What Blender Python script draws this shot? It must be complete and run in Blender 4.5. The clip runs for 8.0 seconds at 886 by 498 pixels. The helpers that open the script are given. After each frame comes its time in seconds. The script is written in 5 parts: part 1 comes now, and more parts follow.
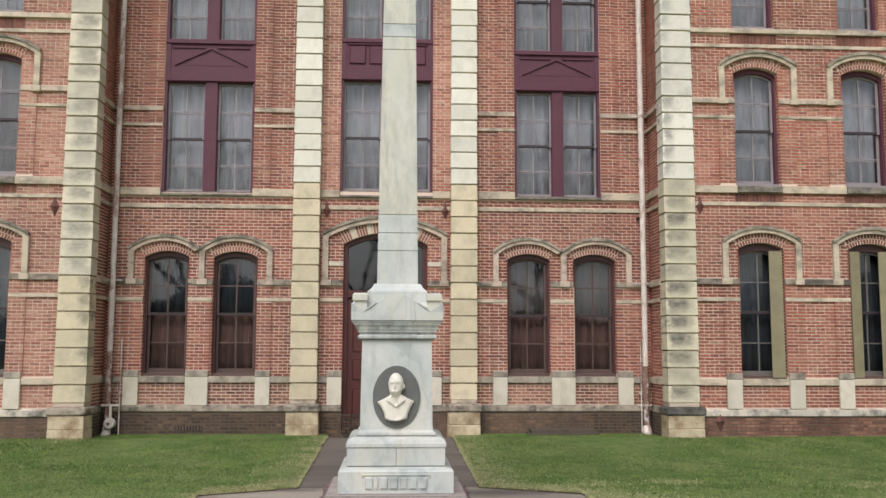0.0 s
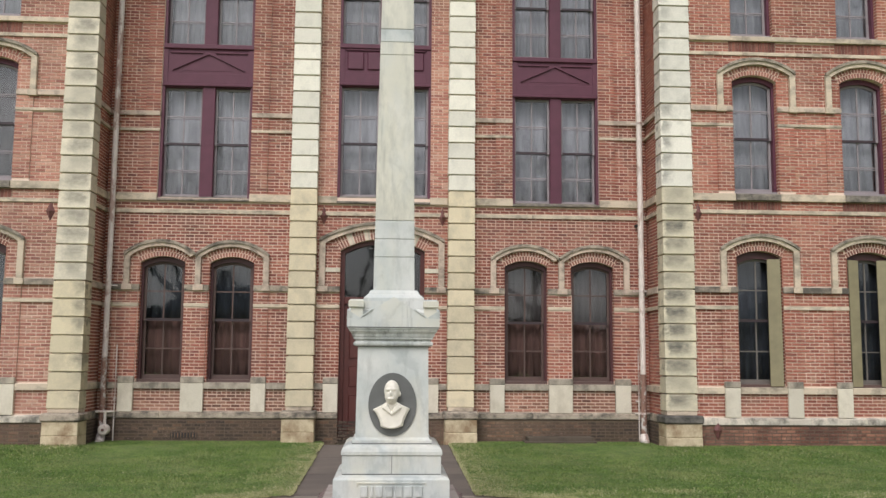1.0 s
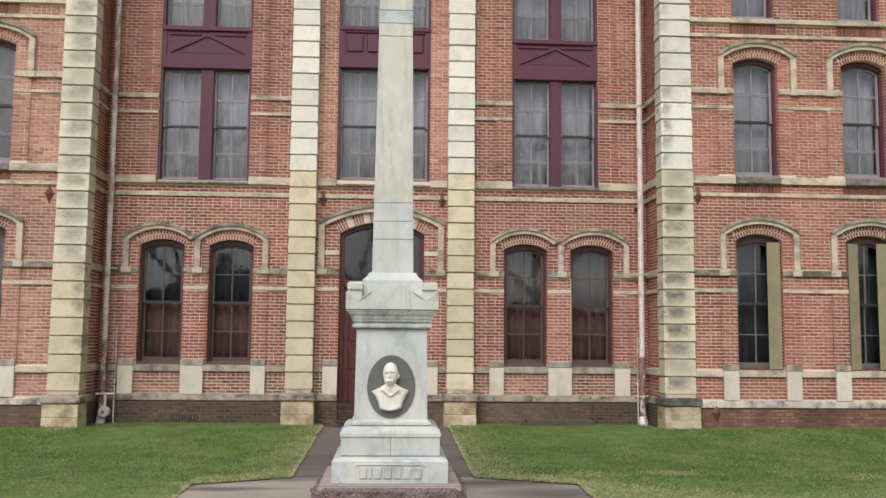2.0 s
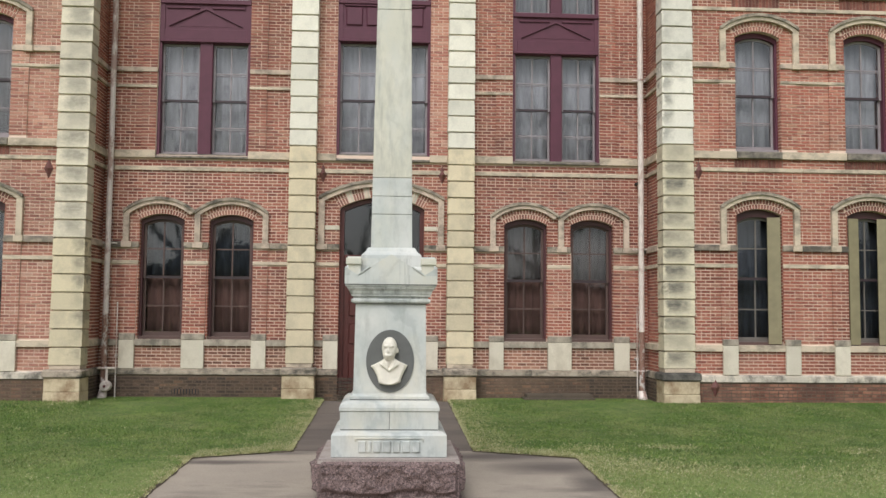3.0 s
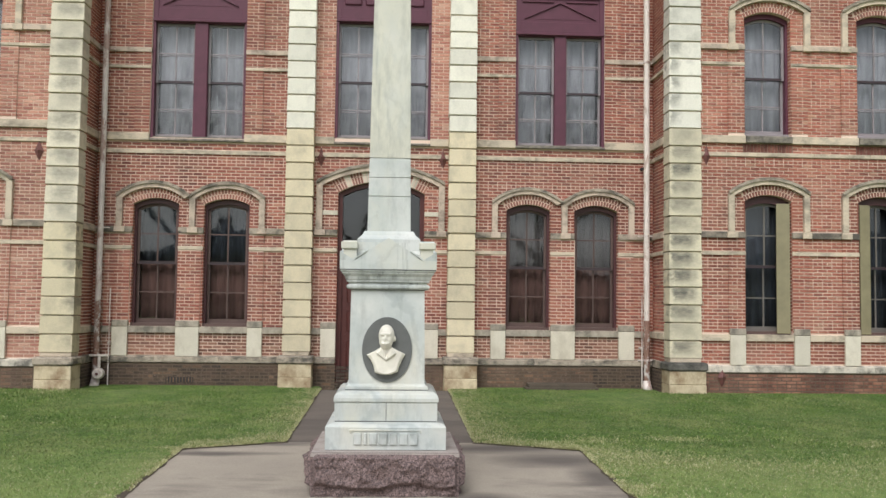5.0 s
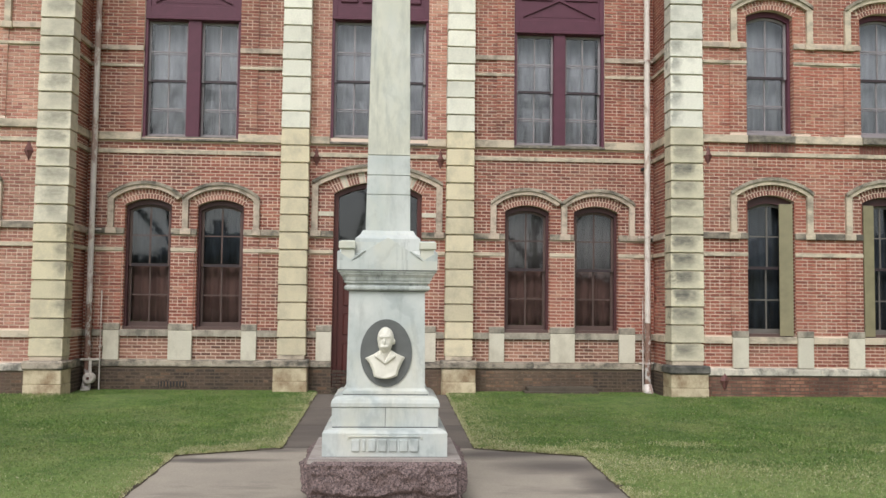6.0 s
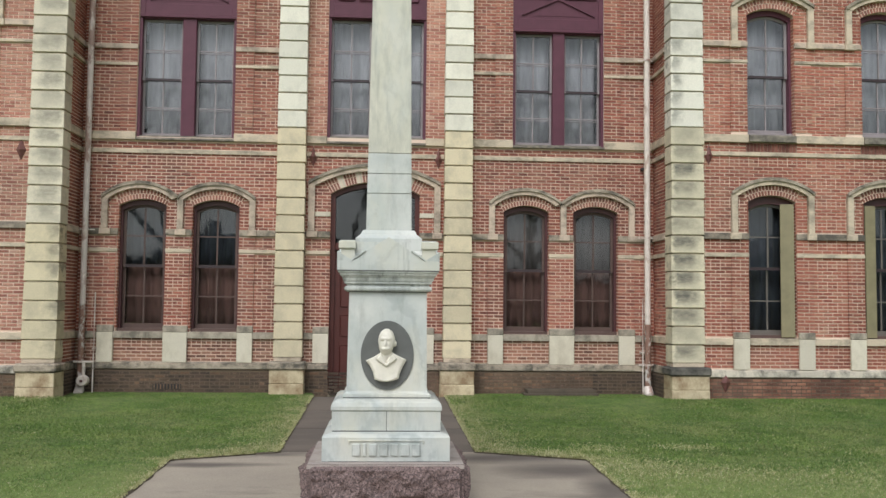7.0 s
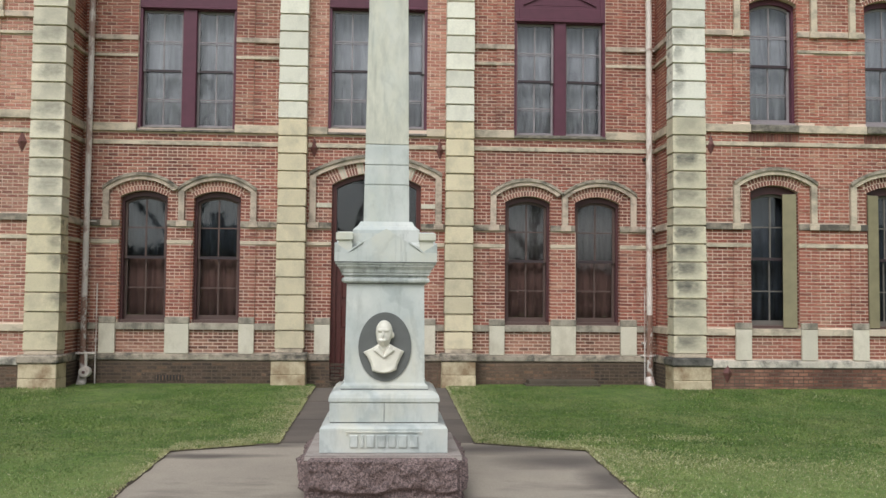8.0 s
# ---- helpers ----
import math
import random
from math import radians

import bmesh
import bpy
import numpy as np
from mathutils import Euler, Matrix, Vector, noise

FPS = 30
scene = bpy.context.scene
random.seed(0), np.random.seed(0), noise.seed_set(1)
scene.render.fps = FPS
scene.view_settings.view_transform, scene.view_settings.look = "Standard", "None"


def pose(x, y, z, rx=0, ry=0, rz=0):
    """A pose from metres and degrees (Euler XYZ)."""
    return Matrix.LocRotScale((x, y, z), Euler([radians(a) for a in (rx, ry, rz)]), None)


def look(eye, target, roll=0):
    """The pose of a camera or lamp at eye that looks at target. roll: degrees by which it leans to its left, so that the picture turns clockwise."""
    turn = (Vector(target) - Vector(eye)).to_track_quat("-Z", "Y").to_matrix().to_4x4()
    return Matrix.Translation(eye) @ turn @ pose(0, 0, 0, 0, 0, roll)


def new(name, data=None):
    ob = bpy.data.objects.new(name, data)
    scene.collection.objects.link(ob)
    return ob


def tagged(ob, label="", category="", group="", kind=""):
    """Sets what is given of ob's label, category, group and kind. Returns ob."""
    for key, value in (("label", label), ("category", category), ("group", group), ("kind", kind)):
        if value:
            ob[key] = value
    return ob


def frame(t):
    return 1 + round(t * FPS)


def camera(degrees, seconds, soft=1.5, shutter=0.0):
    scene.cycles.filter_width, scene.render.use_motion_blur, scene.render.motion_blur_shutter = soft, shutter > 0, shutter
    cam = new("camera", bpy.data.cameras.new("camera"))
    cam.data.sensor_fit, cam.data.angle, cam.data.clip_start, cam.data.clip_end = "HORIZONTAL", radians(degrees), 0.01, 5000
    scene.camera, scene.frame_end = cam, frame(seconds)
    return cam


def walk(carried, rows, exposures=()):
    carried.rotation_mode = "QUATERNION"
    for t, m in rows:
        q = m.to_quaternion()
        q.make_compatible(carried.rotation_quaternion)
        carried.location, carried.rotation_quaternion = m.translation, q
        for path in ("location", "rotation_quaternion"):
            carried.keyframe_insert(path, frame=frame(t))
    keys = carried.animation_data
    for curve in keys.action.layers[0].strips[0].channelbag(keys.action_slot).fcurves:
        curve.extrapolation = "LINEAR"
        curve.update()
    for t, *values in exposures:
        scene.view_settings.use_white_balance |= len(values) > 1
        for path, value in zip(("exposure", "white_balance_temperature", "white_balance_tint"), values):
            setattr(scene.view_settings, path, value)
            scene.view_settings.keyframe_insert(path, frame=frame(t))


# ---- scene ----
LENS = 51.74
cam = camera(LENS, 8.0, soft=1.48)
# seconds, x, y, z, tilt, lean, heading
PATH = [
    (0.0, 0.158, -19.103, 1.806, 96.13, -0.19, -3.14),
    (0.5, 0.167, -19.058, 1.806, 96.31, -0.31, -3.23),
    (1.0, 0.171, -19.032, 1.807, 96.57, -0.44, -3.31),
    (1.5, 0.177, -19.024, 1.799, 96.24, -0.49, -3.33),
    (3.0, 0.217, -19.019, 1.796, 93.97, -0.51, -3.21),
    (3.5, 0.233, -19.010, 1.798, 93.53, -0.58, -3.17),
    (4.0, 0.249, -18.867, 1.789, 93.41, -0.67, -3.05),
    (4.5, 0.267, -18.720, 1.787, 93.21, -0.72, -3.05),
    (6.0, 0.213, -18.264, 1.760, 93.45, -0.64, -3.47),
    (6.5, 0.173, -18.132, 1.757, 93.58, -0.62, -3.69),
    (7.0, 0.142, -18.065, 1.755, 93.55, -0.60, -3.85),
    (7.5, 0.142, -18.056, 1.760, 93.27, -0.56, -3.85),
    (8.0, 0.221, -18.051, 1.767, 92.94, -0.50, -3.51),
]
walk(cam, [(t, pose(x, y, z, rx, ry, rz)) for t, x, y, z, rx, ry, rz in PATH],
     exposures=[(0.0, 0.0, 6300, 13), (1.7, 0.0, 6300, 13), (3.0, 0.0, 6300, 11), (4.0, 0.03, 6250, 11), (4.5, 0.1, 6200, 9), (6.0, 0.06, 6200, 9), (6.5, 0.03, 6200, 9), (7.0, -0.06, 6170, 8), (8.0, -0.08, 6120, 8)])

# ---- light: an overcast day ----
world = bpy.data.worlds.new("overcast_sky")
scene.world = world
world.use_nodes = True
wn = world.node_tree
wn.nodes.clear()
sky = wn.nodes.new("ShaderNodeTexSky")
sky.sky_type = "NISHITA"
sky.sun_disc = False
sky.sun_elevation = radians(48)
sky.sun_rotation = radians(200)
sky.air_density, sky.dust_density, sky.ozone_density = 1.0, 4.0, 1.0
grey = wn.nodes.new("ShaderNodeHueSaturation")
grey.inputs["Saturation"].default_value = 0.22
bg = wn.nodes.new("ShaderNodeBackground")
bg.inputs["Strength"].default_value = 0.15
wout = wn.nodes.new("ShaderNodeOutputWorld")
wn.links.new(sky.outputs[0], grey.inputs["Color"])
wn.links.new(grey.outputs[0], bg.inputs["Color"])
wn.links.new(bg.outputs[0], wout.inputs["Surface"])
sun_data = bpy.data.lights.new("sun", "SUN")
sun_data.energy, sun_data.angle, sun_data.color = 1.4, radians(35), (1.0, 0.98, 0.95)
sun = new("sun", sun_data)
sun.matrix_world = look((-5, -16, 22), (0, 0, 2))


# ---- materials ----
def material(name):
    m = bpy.data.materials.new(name)
    m.use_nodes = True
    nt = m.node_tree
    return m, nt, nt.nodes["Principled BSDF"]


def node(nt, kind, **values):
    n = nt.nodes.new(kind)
    for key, v in values.items():
        n.inputs[key.replace("_", " ")].default_value = v
    return n


def wire(nt, a, b):
    nt.links.new(a, b)


def place(nt, stretch=(1, 1, 1)):
    """World position, stretched."""
    geo = nt.nodes.new("ShaderNodeNewGeometry")
    mp = nt.nodes.new("ShaderNodeMapping")
    mp.inputs["Scale"].default_value = stretch
    wire(nt, geo.outputs["Position"], mp.inputs["Vector"])
    return mp.outputs["Vector"]


def grain(nt, vec, scale, detail=4.0, rough=0.6):
    n = node(nt, "ShaderNodeTexNoise", Scale=scale, Detail=detail, Roughness=rough)
    wire(nt, vec, n.inputs["Vector"])
    return n.outputs["Fac"]


def ramp(nt, fac, stops):
    r = nt.nodes.new("ShaderNodeValToRGB")
    el = r.color_ramp.elements
    while len(el) < len(stops):
        el.new(0.5)
    for e, (p, c) in zip(el, stops):
        e.position = p
        e.color = (*c, 1) if len(c) == 3 else c
    wire(nt, fac, r.inputs["Fac"])
    return r.outputs["Color"]


def blend(nt, fac, a, b, how="MIX"):
    m = nt.nodes.new("ShaderNodeMixRGB")
    m.blend_type = how
    for sock, v in ((m.inputs[0], fac), (m.inputs[1], a), (m.inputs[2], b)):
        if isinstance(v, (int, float)):
            sock.default_value = v
        elif isinstance(v, tuple):
            sock.default_value = (*v, 1)
        else:
            wire(nt, v, sock)
    return m.outputs[0]


def maths(nt, how, a, b=0.0):
    m = nt.nodes.new("ShaderNodeMath")
    m.operation = how
    for sock, v in ((m.inputs[0], a), (m.inputs[1], b)):
        if isinstance(v, (int, float)):
            sock.default_value = v
        else:
            wire(nt, v, sock)
    return m.outputs[0]


def relief(nt, bsdf, height, strength, distance=0.01):
    b = node(nt, "ShaderNodeBump", Strength=strength, Distance=distance)
    wire(nt, height, b.inputs["Height"])
    wire(nt, b.outputs["Normal"], bsdf.inputs["Normal"])


def chance(nt):
    """A number of its own for every piece, joined or single."""
    geo = nt.nodes.new("ShaderNodeNewGeometry")
    info = nt.nodes.new("ShaderNodeObjectInfo")
    return maths(nt, "FRACT", maths(nt, "ADD", geo.outputs["Random Per Island"], info.outputs["Random"]))


def brick_material(name, stops, bloom=0.35, soot=0.25):
    m, nt, b = material(name)
    col = ramp(nt, chance(nt), stops)
    v = place(nt)
    col = blend(nt, 0.55, col, ramp(nt, grain(nt, v, 28, 5), [(0.3, (0.48, 0.48, 0.48)), (0.75, (1.22, 1.18, 1.13))]), "MULTIPLY")
    pale = ramp(nt, grain(nt, v, 1.3, 6, 0.7), [(0.48, (0, 0, 0)), (0.72, (bloom, bloom, bloom))])
    col = blend(nt, pale, col, (0.50, 0.31, 0.22))
    smear = ramp(nt, grain(nt, place(nt, (0.7, 0.7, 1.3)), 17, 6, 0.75), [(0.54, (0, 0, 0)), (0.70, (0.3,) * 3)])
    col = blend(nt, smear, col, (0.56, 0.40, 0.31))
    drift = ramp(nt, grain(nt, place(nt, (1, 1, 0.6)), 0.55, 5, 0.6), [(0.28, (0.58, 0.56, 0.56)), (0.72, (1.32, 1.28, 1.26))])
    col = blend(nt, 1.0, col, drift, "MULTIPLY")
    dark = ramp(nt, grain(nt, place(nt, (1, 1, 0.25)), 1.4, 7, 0.7), [(0.5, (0, 0, 0)), (0.78, (soot, soot, soot))])
    col = blend(nt, dark, col, (0.10, 0.06, 0.05))
    wire(nt, col, b.inputs["Base Color"])
    b.inputs["Roughness"].default_value = 0.85
    relief(nt, b, grain(nt, v, 90, 4), 0.35, 0.004)
    return m


def stone_material(name, a, c, stain=(0.08, 0.075, 0.06), low=0.55, high=0.8, amount=0.6, scale=2.2, stretch=(1, 1, 0.6), vary=0.16, rough=0.8, bump=0.3, own=9.0, smudge=None):
    """Dressed stone: two tones, its own tone for each block, dark weathering in patches."""
    m, nt, b = material(name)
    v = place(nt)
    col = blend(nt, grain(nt, v, 3.0, 5), a, c)
    tone = ramp(nt, chance(nt), [(0, (1 - vary,) * 3), (1, (1 + vary * 0.5, 1 + vary * 0.45, 1 + vary * 0.4))])
    col = blend(nt, 1.0, col, tone, "MULTIPLY")
    col = blend(nt, 0.35, col, ramp(nt, grain(nt, v, 45, 4), [(0.3, (0.75, 0.75, 0.75)), (0.7, (1.15, 1.15, 1.15))]), "MULTIPLY")
    off = nt.nodes.new("ShaderNodeVectorMath")
    off.operation = "ADD"
    wire(nt, place(nt, stretch), off.inputs[0])
    wire(nt, maths(nt, "MULTIPLY", chance(nt), own), off.inputs[1])
    wet = ramp(nt, grain(nt, off.outputs[0], scale, 7, 0.68), [(low, (0, 0, 0)), (high, (amount,) * 3)])
    col = blend(nt, wet, col, stain)
    if smudge:
        # a blot of black lichen on the block's face, ragged and different on each
        x0, x1, x2, x3, deep = smudge
        tc = nt.nodes.new("ShaderNodeTexCoord")
        sep = nt.nodes.new("ShaderNodeSeparateXYZ")
        wire(nt, tc.outputs["Generated"], sep.inputs[0])
        ragged = maths(nt, "MULTIPLY", maths(nt, "SUBTRACT", grain(nt, off.outputs[0], 4.5, 6, 0.65), 0.5), 0.7)
        across = ramp(nt, maths(nt, "ADD", sep.outputs["X"], ragged), [(x0, (0, 0, 0)), (x1, (1, 1, 1)), (x2, (1, 1, 1)), (x3, (0, 0, 0))])
        up = ramp(nt, maths(nt, "ADD", sep.outputs["Z"], maths(nt, "MULTIPLY", ragged, 0.6)), [(0.0, (0, 0, 0)), (0.42, (0.75, 0.75, 0.75)), (0.7, (1, 1, 1)), (0.95, (0.8, 0.8, 0.8)), (1.0, (0.5, 0.5, 0.5))])
        own_deep = ramp(nt, chance(nt), [(0.0, (0.3 * deep,) * 3), (0.6, (deep,) * 3), (1.0, (deep,) * 3)])
        blot = maths(nt, "MULTIPLY", maths(nt, "MULTIPLY", across, up), own_deep)
        blot = maths(nt, "MULTIPLY", blot, ramp(nt, grain(nt, place(nt, (0.8, 0.8, 2.2)), 7, 7, 0.7), [(0.28, (0.5,) * 3), (0.58, (1,) * 3)]))
        col = blend(nt, blot, col, (0.115, 0.108, 0.09))
    wire(nt, col, b.inputs["Base Color"])
    b.inputs["Roughness"].default_value = rough
    relief(nt, b, grain(nt, v, 60, 5), bump, 0.006)
    return m


def paint_material(name, colour, rough=0.5, worn=None, amount=0.5, low=0.55, scale=6.0, stretch=(1, 1, 1)):
    m, nt, b = material(name)
    v = place(nt)
    col = blend(nt, 0.6, colour, ramp(nt, grain(nt, v, 5, 5), [(0.3, (0.75, 0.75, 0.75)), (0.75, (1.2, 1.2, 1.2))]), "MULTIPLY")
    if worn:
        w = ramp(nt, grain(nt, place(nt, stretch), scale, 7, 0.7), [(low, (0, 0, 0)), (low + 0.06, (amount,) * 3)])
        col = blend(nt, w, col, worn)
    wire(nt, col, b.inputs["Base Color"])
    b.inputs["Roughness"].default_value = rough
    relief(nt, b, grain(nt, v, 70, 3), 0.12, 0.003)
    return m


BRICK = brick_material("red_brick", [(0.0, (0.20, 0.067, 0.052)), (0.2, (0.275, 0.088, 0.063)), (0.6, (0.35, 0.121, 0.084)), (0.9, (0.40, 0.150, 0.104)), (1.0, (0.43, 0.21, 0.145))], 0.35, 0.45)
BRICK_WING = brick_material("pale_red_brick", [(0.0, (0.26, 0.087, 0.062)), (0.2, (0.355, 0.117, 0.080)), (0.65, (0.415, 0.145, 0.098)), (0.92, (0.45, 0.180, 0.122)), (1.0, (0.49, 0.27, 0.185))], 0.4, 0.28)
BRICK_WEST = brick_material("bleached_pink_brick", [(0.0, (0.32, 0.13, 0.098)), (0.3, (0.42, 0.18, 0.133)), (0.65, (0.49, 0.228, 0.167)), (0.9, (0.54, 0.288, 0.21)), (1.0, (0.57, 0.36, 0.28))], 0.55, 0.1)
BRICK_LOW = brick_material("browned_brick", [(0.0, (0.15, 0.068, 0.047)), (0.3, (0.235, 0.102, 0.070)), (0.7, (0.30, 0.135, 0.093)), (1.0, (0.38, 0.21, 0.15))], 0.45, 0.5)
BRICK_DARK = brick_material("dark_red_brick", [(0.0, (0.15, 0.052, 0.04)), (0.5, (0.22, 0.078, 0.056)), (1.0, (0.29, 0.108, 0.077))], 0.1, 0.4)
BRICK_ARCH = brick_material("arch_brick", [(0.0, (0.22, 0.085, 0.065)), (0.5, (0.33, 0.13, 0.095)), (1.0, (0.43, 0.19, 0.14))], 0.35, 0.25)
BRICK_FOOT = brick_material("muddy_brick", [(0.0, (0.092, 0.064, 0.043)), (0.7, (0.122, 0.083, 0.054)), (1.0, (0.19, 0.112, 0.068))], 0.2, 0.55)
BRICK_DAMP_SHADE = brick_material("damp_shaded_brick", [(0.0, (0.055, 0.040, 0.030)), (0.6, (0.078, 0.055, 0.039)), (1.0, (0.105, 0.072, 0.048))], 0.1, 0.6)
BRICK_FOOT_EAST = brick_material("earthy_red_brick", [(0.0, (0.12, 0.052, 0.036)), (0.5, (0.21, 0.088, 0.058)), (1.0, (0.33, 0.15, 0.095))], 0.45, 0.75)
MORTAR = stone_material("lime_mortar", (0.79, 0.62, 0.505), (0.67, 0.51, 0.405), (0.28, 0.20, 0.155), 0.58, 0.88, 0.35, 1.1, (1, 1, 0.4), 0.05)
MORTAR_EAST = stone_material("sooty_mortar", (0.36, 0.25, 0.19), (0.27, 0.18, 0.135), (0.06, 0.045, 0.035), 0.45, 0.75, 0.7, 1.4, (1, 1, 0.5), 0.05)
MORTAR_FOOT = stone_material("dirty_mortar", (0.150, 0.108, 0.072), (0.115, 0.082, 0.054), (0.05, 0.04, 0.03), 0.5, 0.75, 0.7, 1.4, (1, 1, 0.5), 0.05)
CREAM = stone_material("cream_sandstone", (0.69, 0.595, 0.41), (0.60, 0.515, 0.36), (0.30, 0.27, 0.20), 0.46, 0.74, 0.62, 3.2, (1, 1, 0.7), 0.16)
PALE = stone_material("pale_limestone", (0.80, 0.765, 0.655), (0.73, 0.69, 0.575), (0.32, 0.305, 0.26), 0.5, 0.8, 0.5, 3.0, (1, 1, 0.7), 0.14)
GREYED = stone_material("weathered_quoin_stone", (0.70, 0.63, 0.46), (0.61, 0.545, 0.40), (0.25, 0.23, 0.18), 0.46, 0.78, 0.6, 1.9, (1, 1, 1.3), 0.12, smudge=(0.0, 0.14, 0.58, 0.95, 1.0))
GREYED_WEST = stone_material("mottled_quoin_stone", (0.72, 0.65, 0.51), (0.62, 0.56, 0.43), (0.19, 0.175, 0.145), 0.46, 0.78, 0.65, 1.9, (1, 1, 1.3), 0.15, smudge=(0.15, 0.4, 0.8, 1.0, 0.65))
CREAM_WEST = stone_material("edge_stained_sandstone", (0.69, 0.60, 0.41), (0.61, 0.525, 0.365), (0.28, 0.25, 0.19), 0.48, 0.76, 0.6, 2.4, (1, 1, 0.9), 0.14, smudge=(0.55, 0.8, 0.98, 1.0, 0.8))
PALE_EAST = stone_material("streaked_pale_limestone", (0.79, 0.755, 0.655), (0.71, 0.675, 0.575), (0.28, 0.265, 0.22), 0.48, 0.78, 0.55, 2.4, (1, 1, 1.0), 0.14, smudge=(0.0, 0.06, 0.2, 0.42, 0.7))
BAND_SOOT = stone_material("sooty_band_stone", (0.40, 0.33, 0.26), (0.31, 0.26, 0.20), (0.05, 0.046, 0.038), 0.38, 0.6, 0.85, 2.2, (1, 1, 1.6), 0.12)
BAND = stone_material("buff_band_stone", (0.65, 0.54, 0.405), (0.55, 0.455, 0.345), (0.12, 0.108, 0.085), 0.45, 0.70, 0.8, 2.4, (1, 1, 1.6), 0.12)
HOOD = stone_material("lichened_hood_stone", (0.61, 0.49, 0.385), (0.50, 0.40, 0.315), (0.10, 0.09, 0.075), 0.46, 0.70, 0.8, 3.4, (1, 1, 1), 0.12, 0.9, 0.6)
BLOCK = stone_material("whitened_block_stone", (0.73, 0.67, 0.55), (0.63, 0.57, 0.455), (0.31, 0.25, 0.175), 0.48, 0.78, 0.65, 2.6)
BAND_STAIN = stone_material("grey_streaked_band_stone", (0.50, 0.43, 0.34), (0.40, 0.345, 0.275), (0.09, 0.082, 0.066), 0.40, 0.66, 0.8, 4.0, (1, 1, 0.7), 0.14)
BAND_PALE = stone_material("pale_blotched_ledge_stone", (0.68, 0.62, 0.52), (0.54, 0.48, 0.395), (0.075, 0.07, 0.058), 0.48, 0.64, 0.85, 2.6, (1, 1, 0.8), 0.14)
LEDGE = stone_material("mossy_ledge_stone", (0.46, 0.385, 0.30), (0.36, 0.305, 0.24), (0.055, 0.052, 0.042), 0.42, 0.62, 0.88, 3.4, (1, 1, 1.5), 0.15, 0.9, 0.6)
LEDGE_BLACK = stone_material("black_lichened_cap_stone", (0.30, 0.27, 0.23), (0.14, 0.13, 0.115), (0.035, 0.034, 0.03), 0.30, 0.60, 0.92, 3.0, (1, 1, 1.2), 0.1, 0.9, 0.6)
TAN = stone_material("tan_base_stone", (0.66, 0.57, 0.40), (0.55, 0.44, 0.28), (0.20, 0.115, 0.055), 0.42, 0.62, 0.8, 2.2, (1, 1, 0.8), 0.12)
PURPLE = paint_material("plum_paint", (0.098, 0.024, 0.044), 0.62)
MAROON = paint_material("maroon_paint", (0.075, 0.026, 0.028), 0.45)
SASH = paint_material("taupe_sash_paint", (0.27, 0.235, 0.24), 0.5)
SILL = stone_material("black_lichened_sill_stone", (0.36, 0.31, 0.25), (0.27, 0.235, 0.19), (0.06, 0.055, 0.045), 0.34, 0.6, 0.85, 4.5, (1, 1, 1.5), 0.1)
RAIL = paint_material("sooty_plum_rail_paint", (0.040, 0.024, 0.028), 0.5)
SASH_GREY = paint_material("dull_grey_sash_paint", (0.15, 0.132, 0.115), 0.5)
SASH_LOW = paint_material("brown_sash_paint", (0.10, 0.060, 0.050), 0.5)
OLIVE = paint_material("olive_shutter_paint", (0.25, 0.215, 0.125), 0.6)
DOOR = paint_material("oxblood_door_paint", (0.085, 0.022, 0.018), 0.4)
IRON = paint_material("rusty_iron", (0.16, 0.062, 0.058), 0.6, (0.10, 0.05, 0.03), 0.6, 0.5, 14)
PIPE = paint_material("peeling_pipe_paint", (0.68, 0.60, 0.55), 0.55, (0.30, 0.17, 0.13), 0.75, 0.52, 3.0, (1, 1, 0.5))
PIPE_WHITE = paint_material("white_pipe_paint", (0.72, 0.64, 0.575), 0.55, (0.36, 0.23, 0.17), 0.65, 0.54, 4.0, (1, 1, 0.35))
PIPE_RUST = paint_material("rusted_pipe_paint", (0.24, 0.135, 0.10), 0.7, (0.60, 0.56, 0.52), 0.9, 0.53, 7.0, (1, 1, 0.6))
ROOM_GLOOM = paint_material("unlit_interior_dark", (0.10, 0.098, 0.10), 0.9)
BLACK = paint_material("black_iron_and_shaded_openings", (0.03, 0.027, 0.025), 0.8)
ROOF = paint_material("grey_roof_membrane", (0.16, 0.16, 0.16), 0.9)


def cloth_material(name, a, c):
    m, nt, b = material(name)
    v = place(nt, (3.2, 3.2, 0.7))
    col = blend(nt, ramp(nt, grain(nt, v, 2.0, 5), [(0.32, (0, 0, 0)), (0.68, (1, 1, 1))]), a, c)
    wire(nt, col, b.inputs["Base Color"])
    b.inputs["Roughness"].default_value = 0.95
    return m


# sheer cloth, its grey raised to include the sky reflected in the upper panes
SHEER = cloth_material("sky_brightened_sheer_cloth", (0.66, 0.625, 0.67), (0.40, 0.378, 0.41))
BROWN_BLIND = cloth_material("brown_curtain_cloth", (0.25, 0.13, 0.108), (0.16, 0.085, 0.072))
TAUPE = cloth_material("taupe_curtain_cloth", (0.26, 0.225, 0.22), (0.14, 0.118, 0.115))
# not a curtain's own colour: the bluish dark tone of sky reflected in panes
REFLECTION_INK = cloth_material("bluish_reflection_sheet", (0.09, 0.10, 0.125), (0.04, 0.045, 0.055))


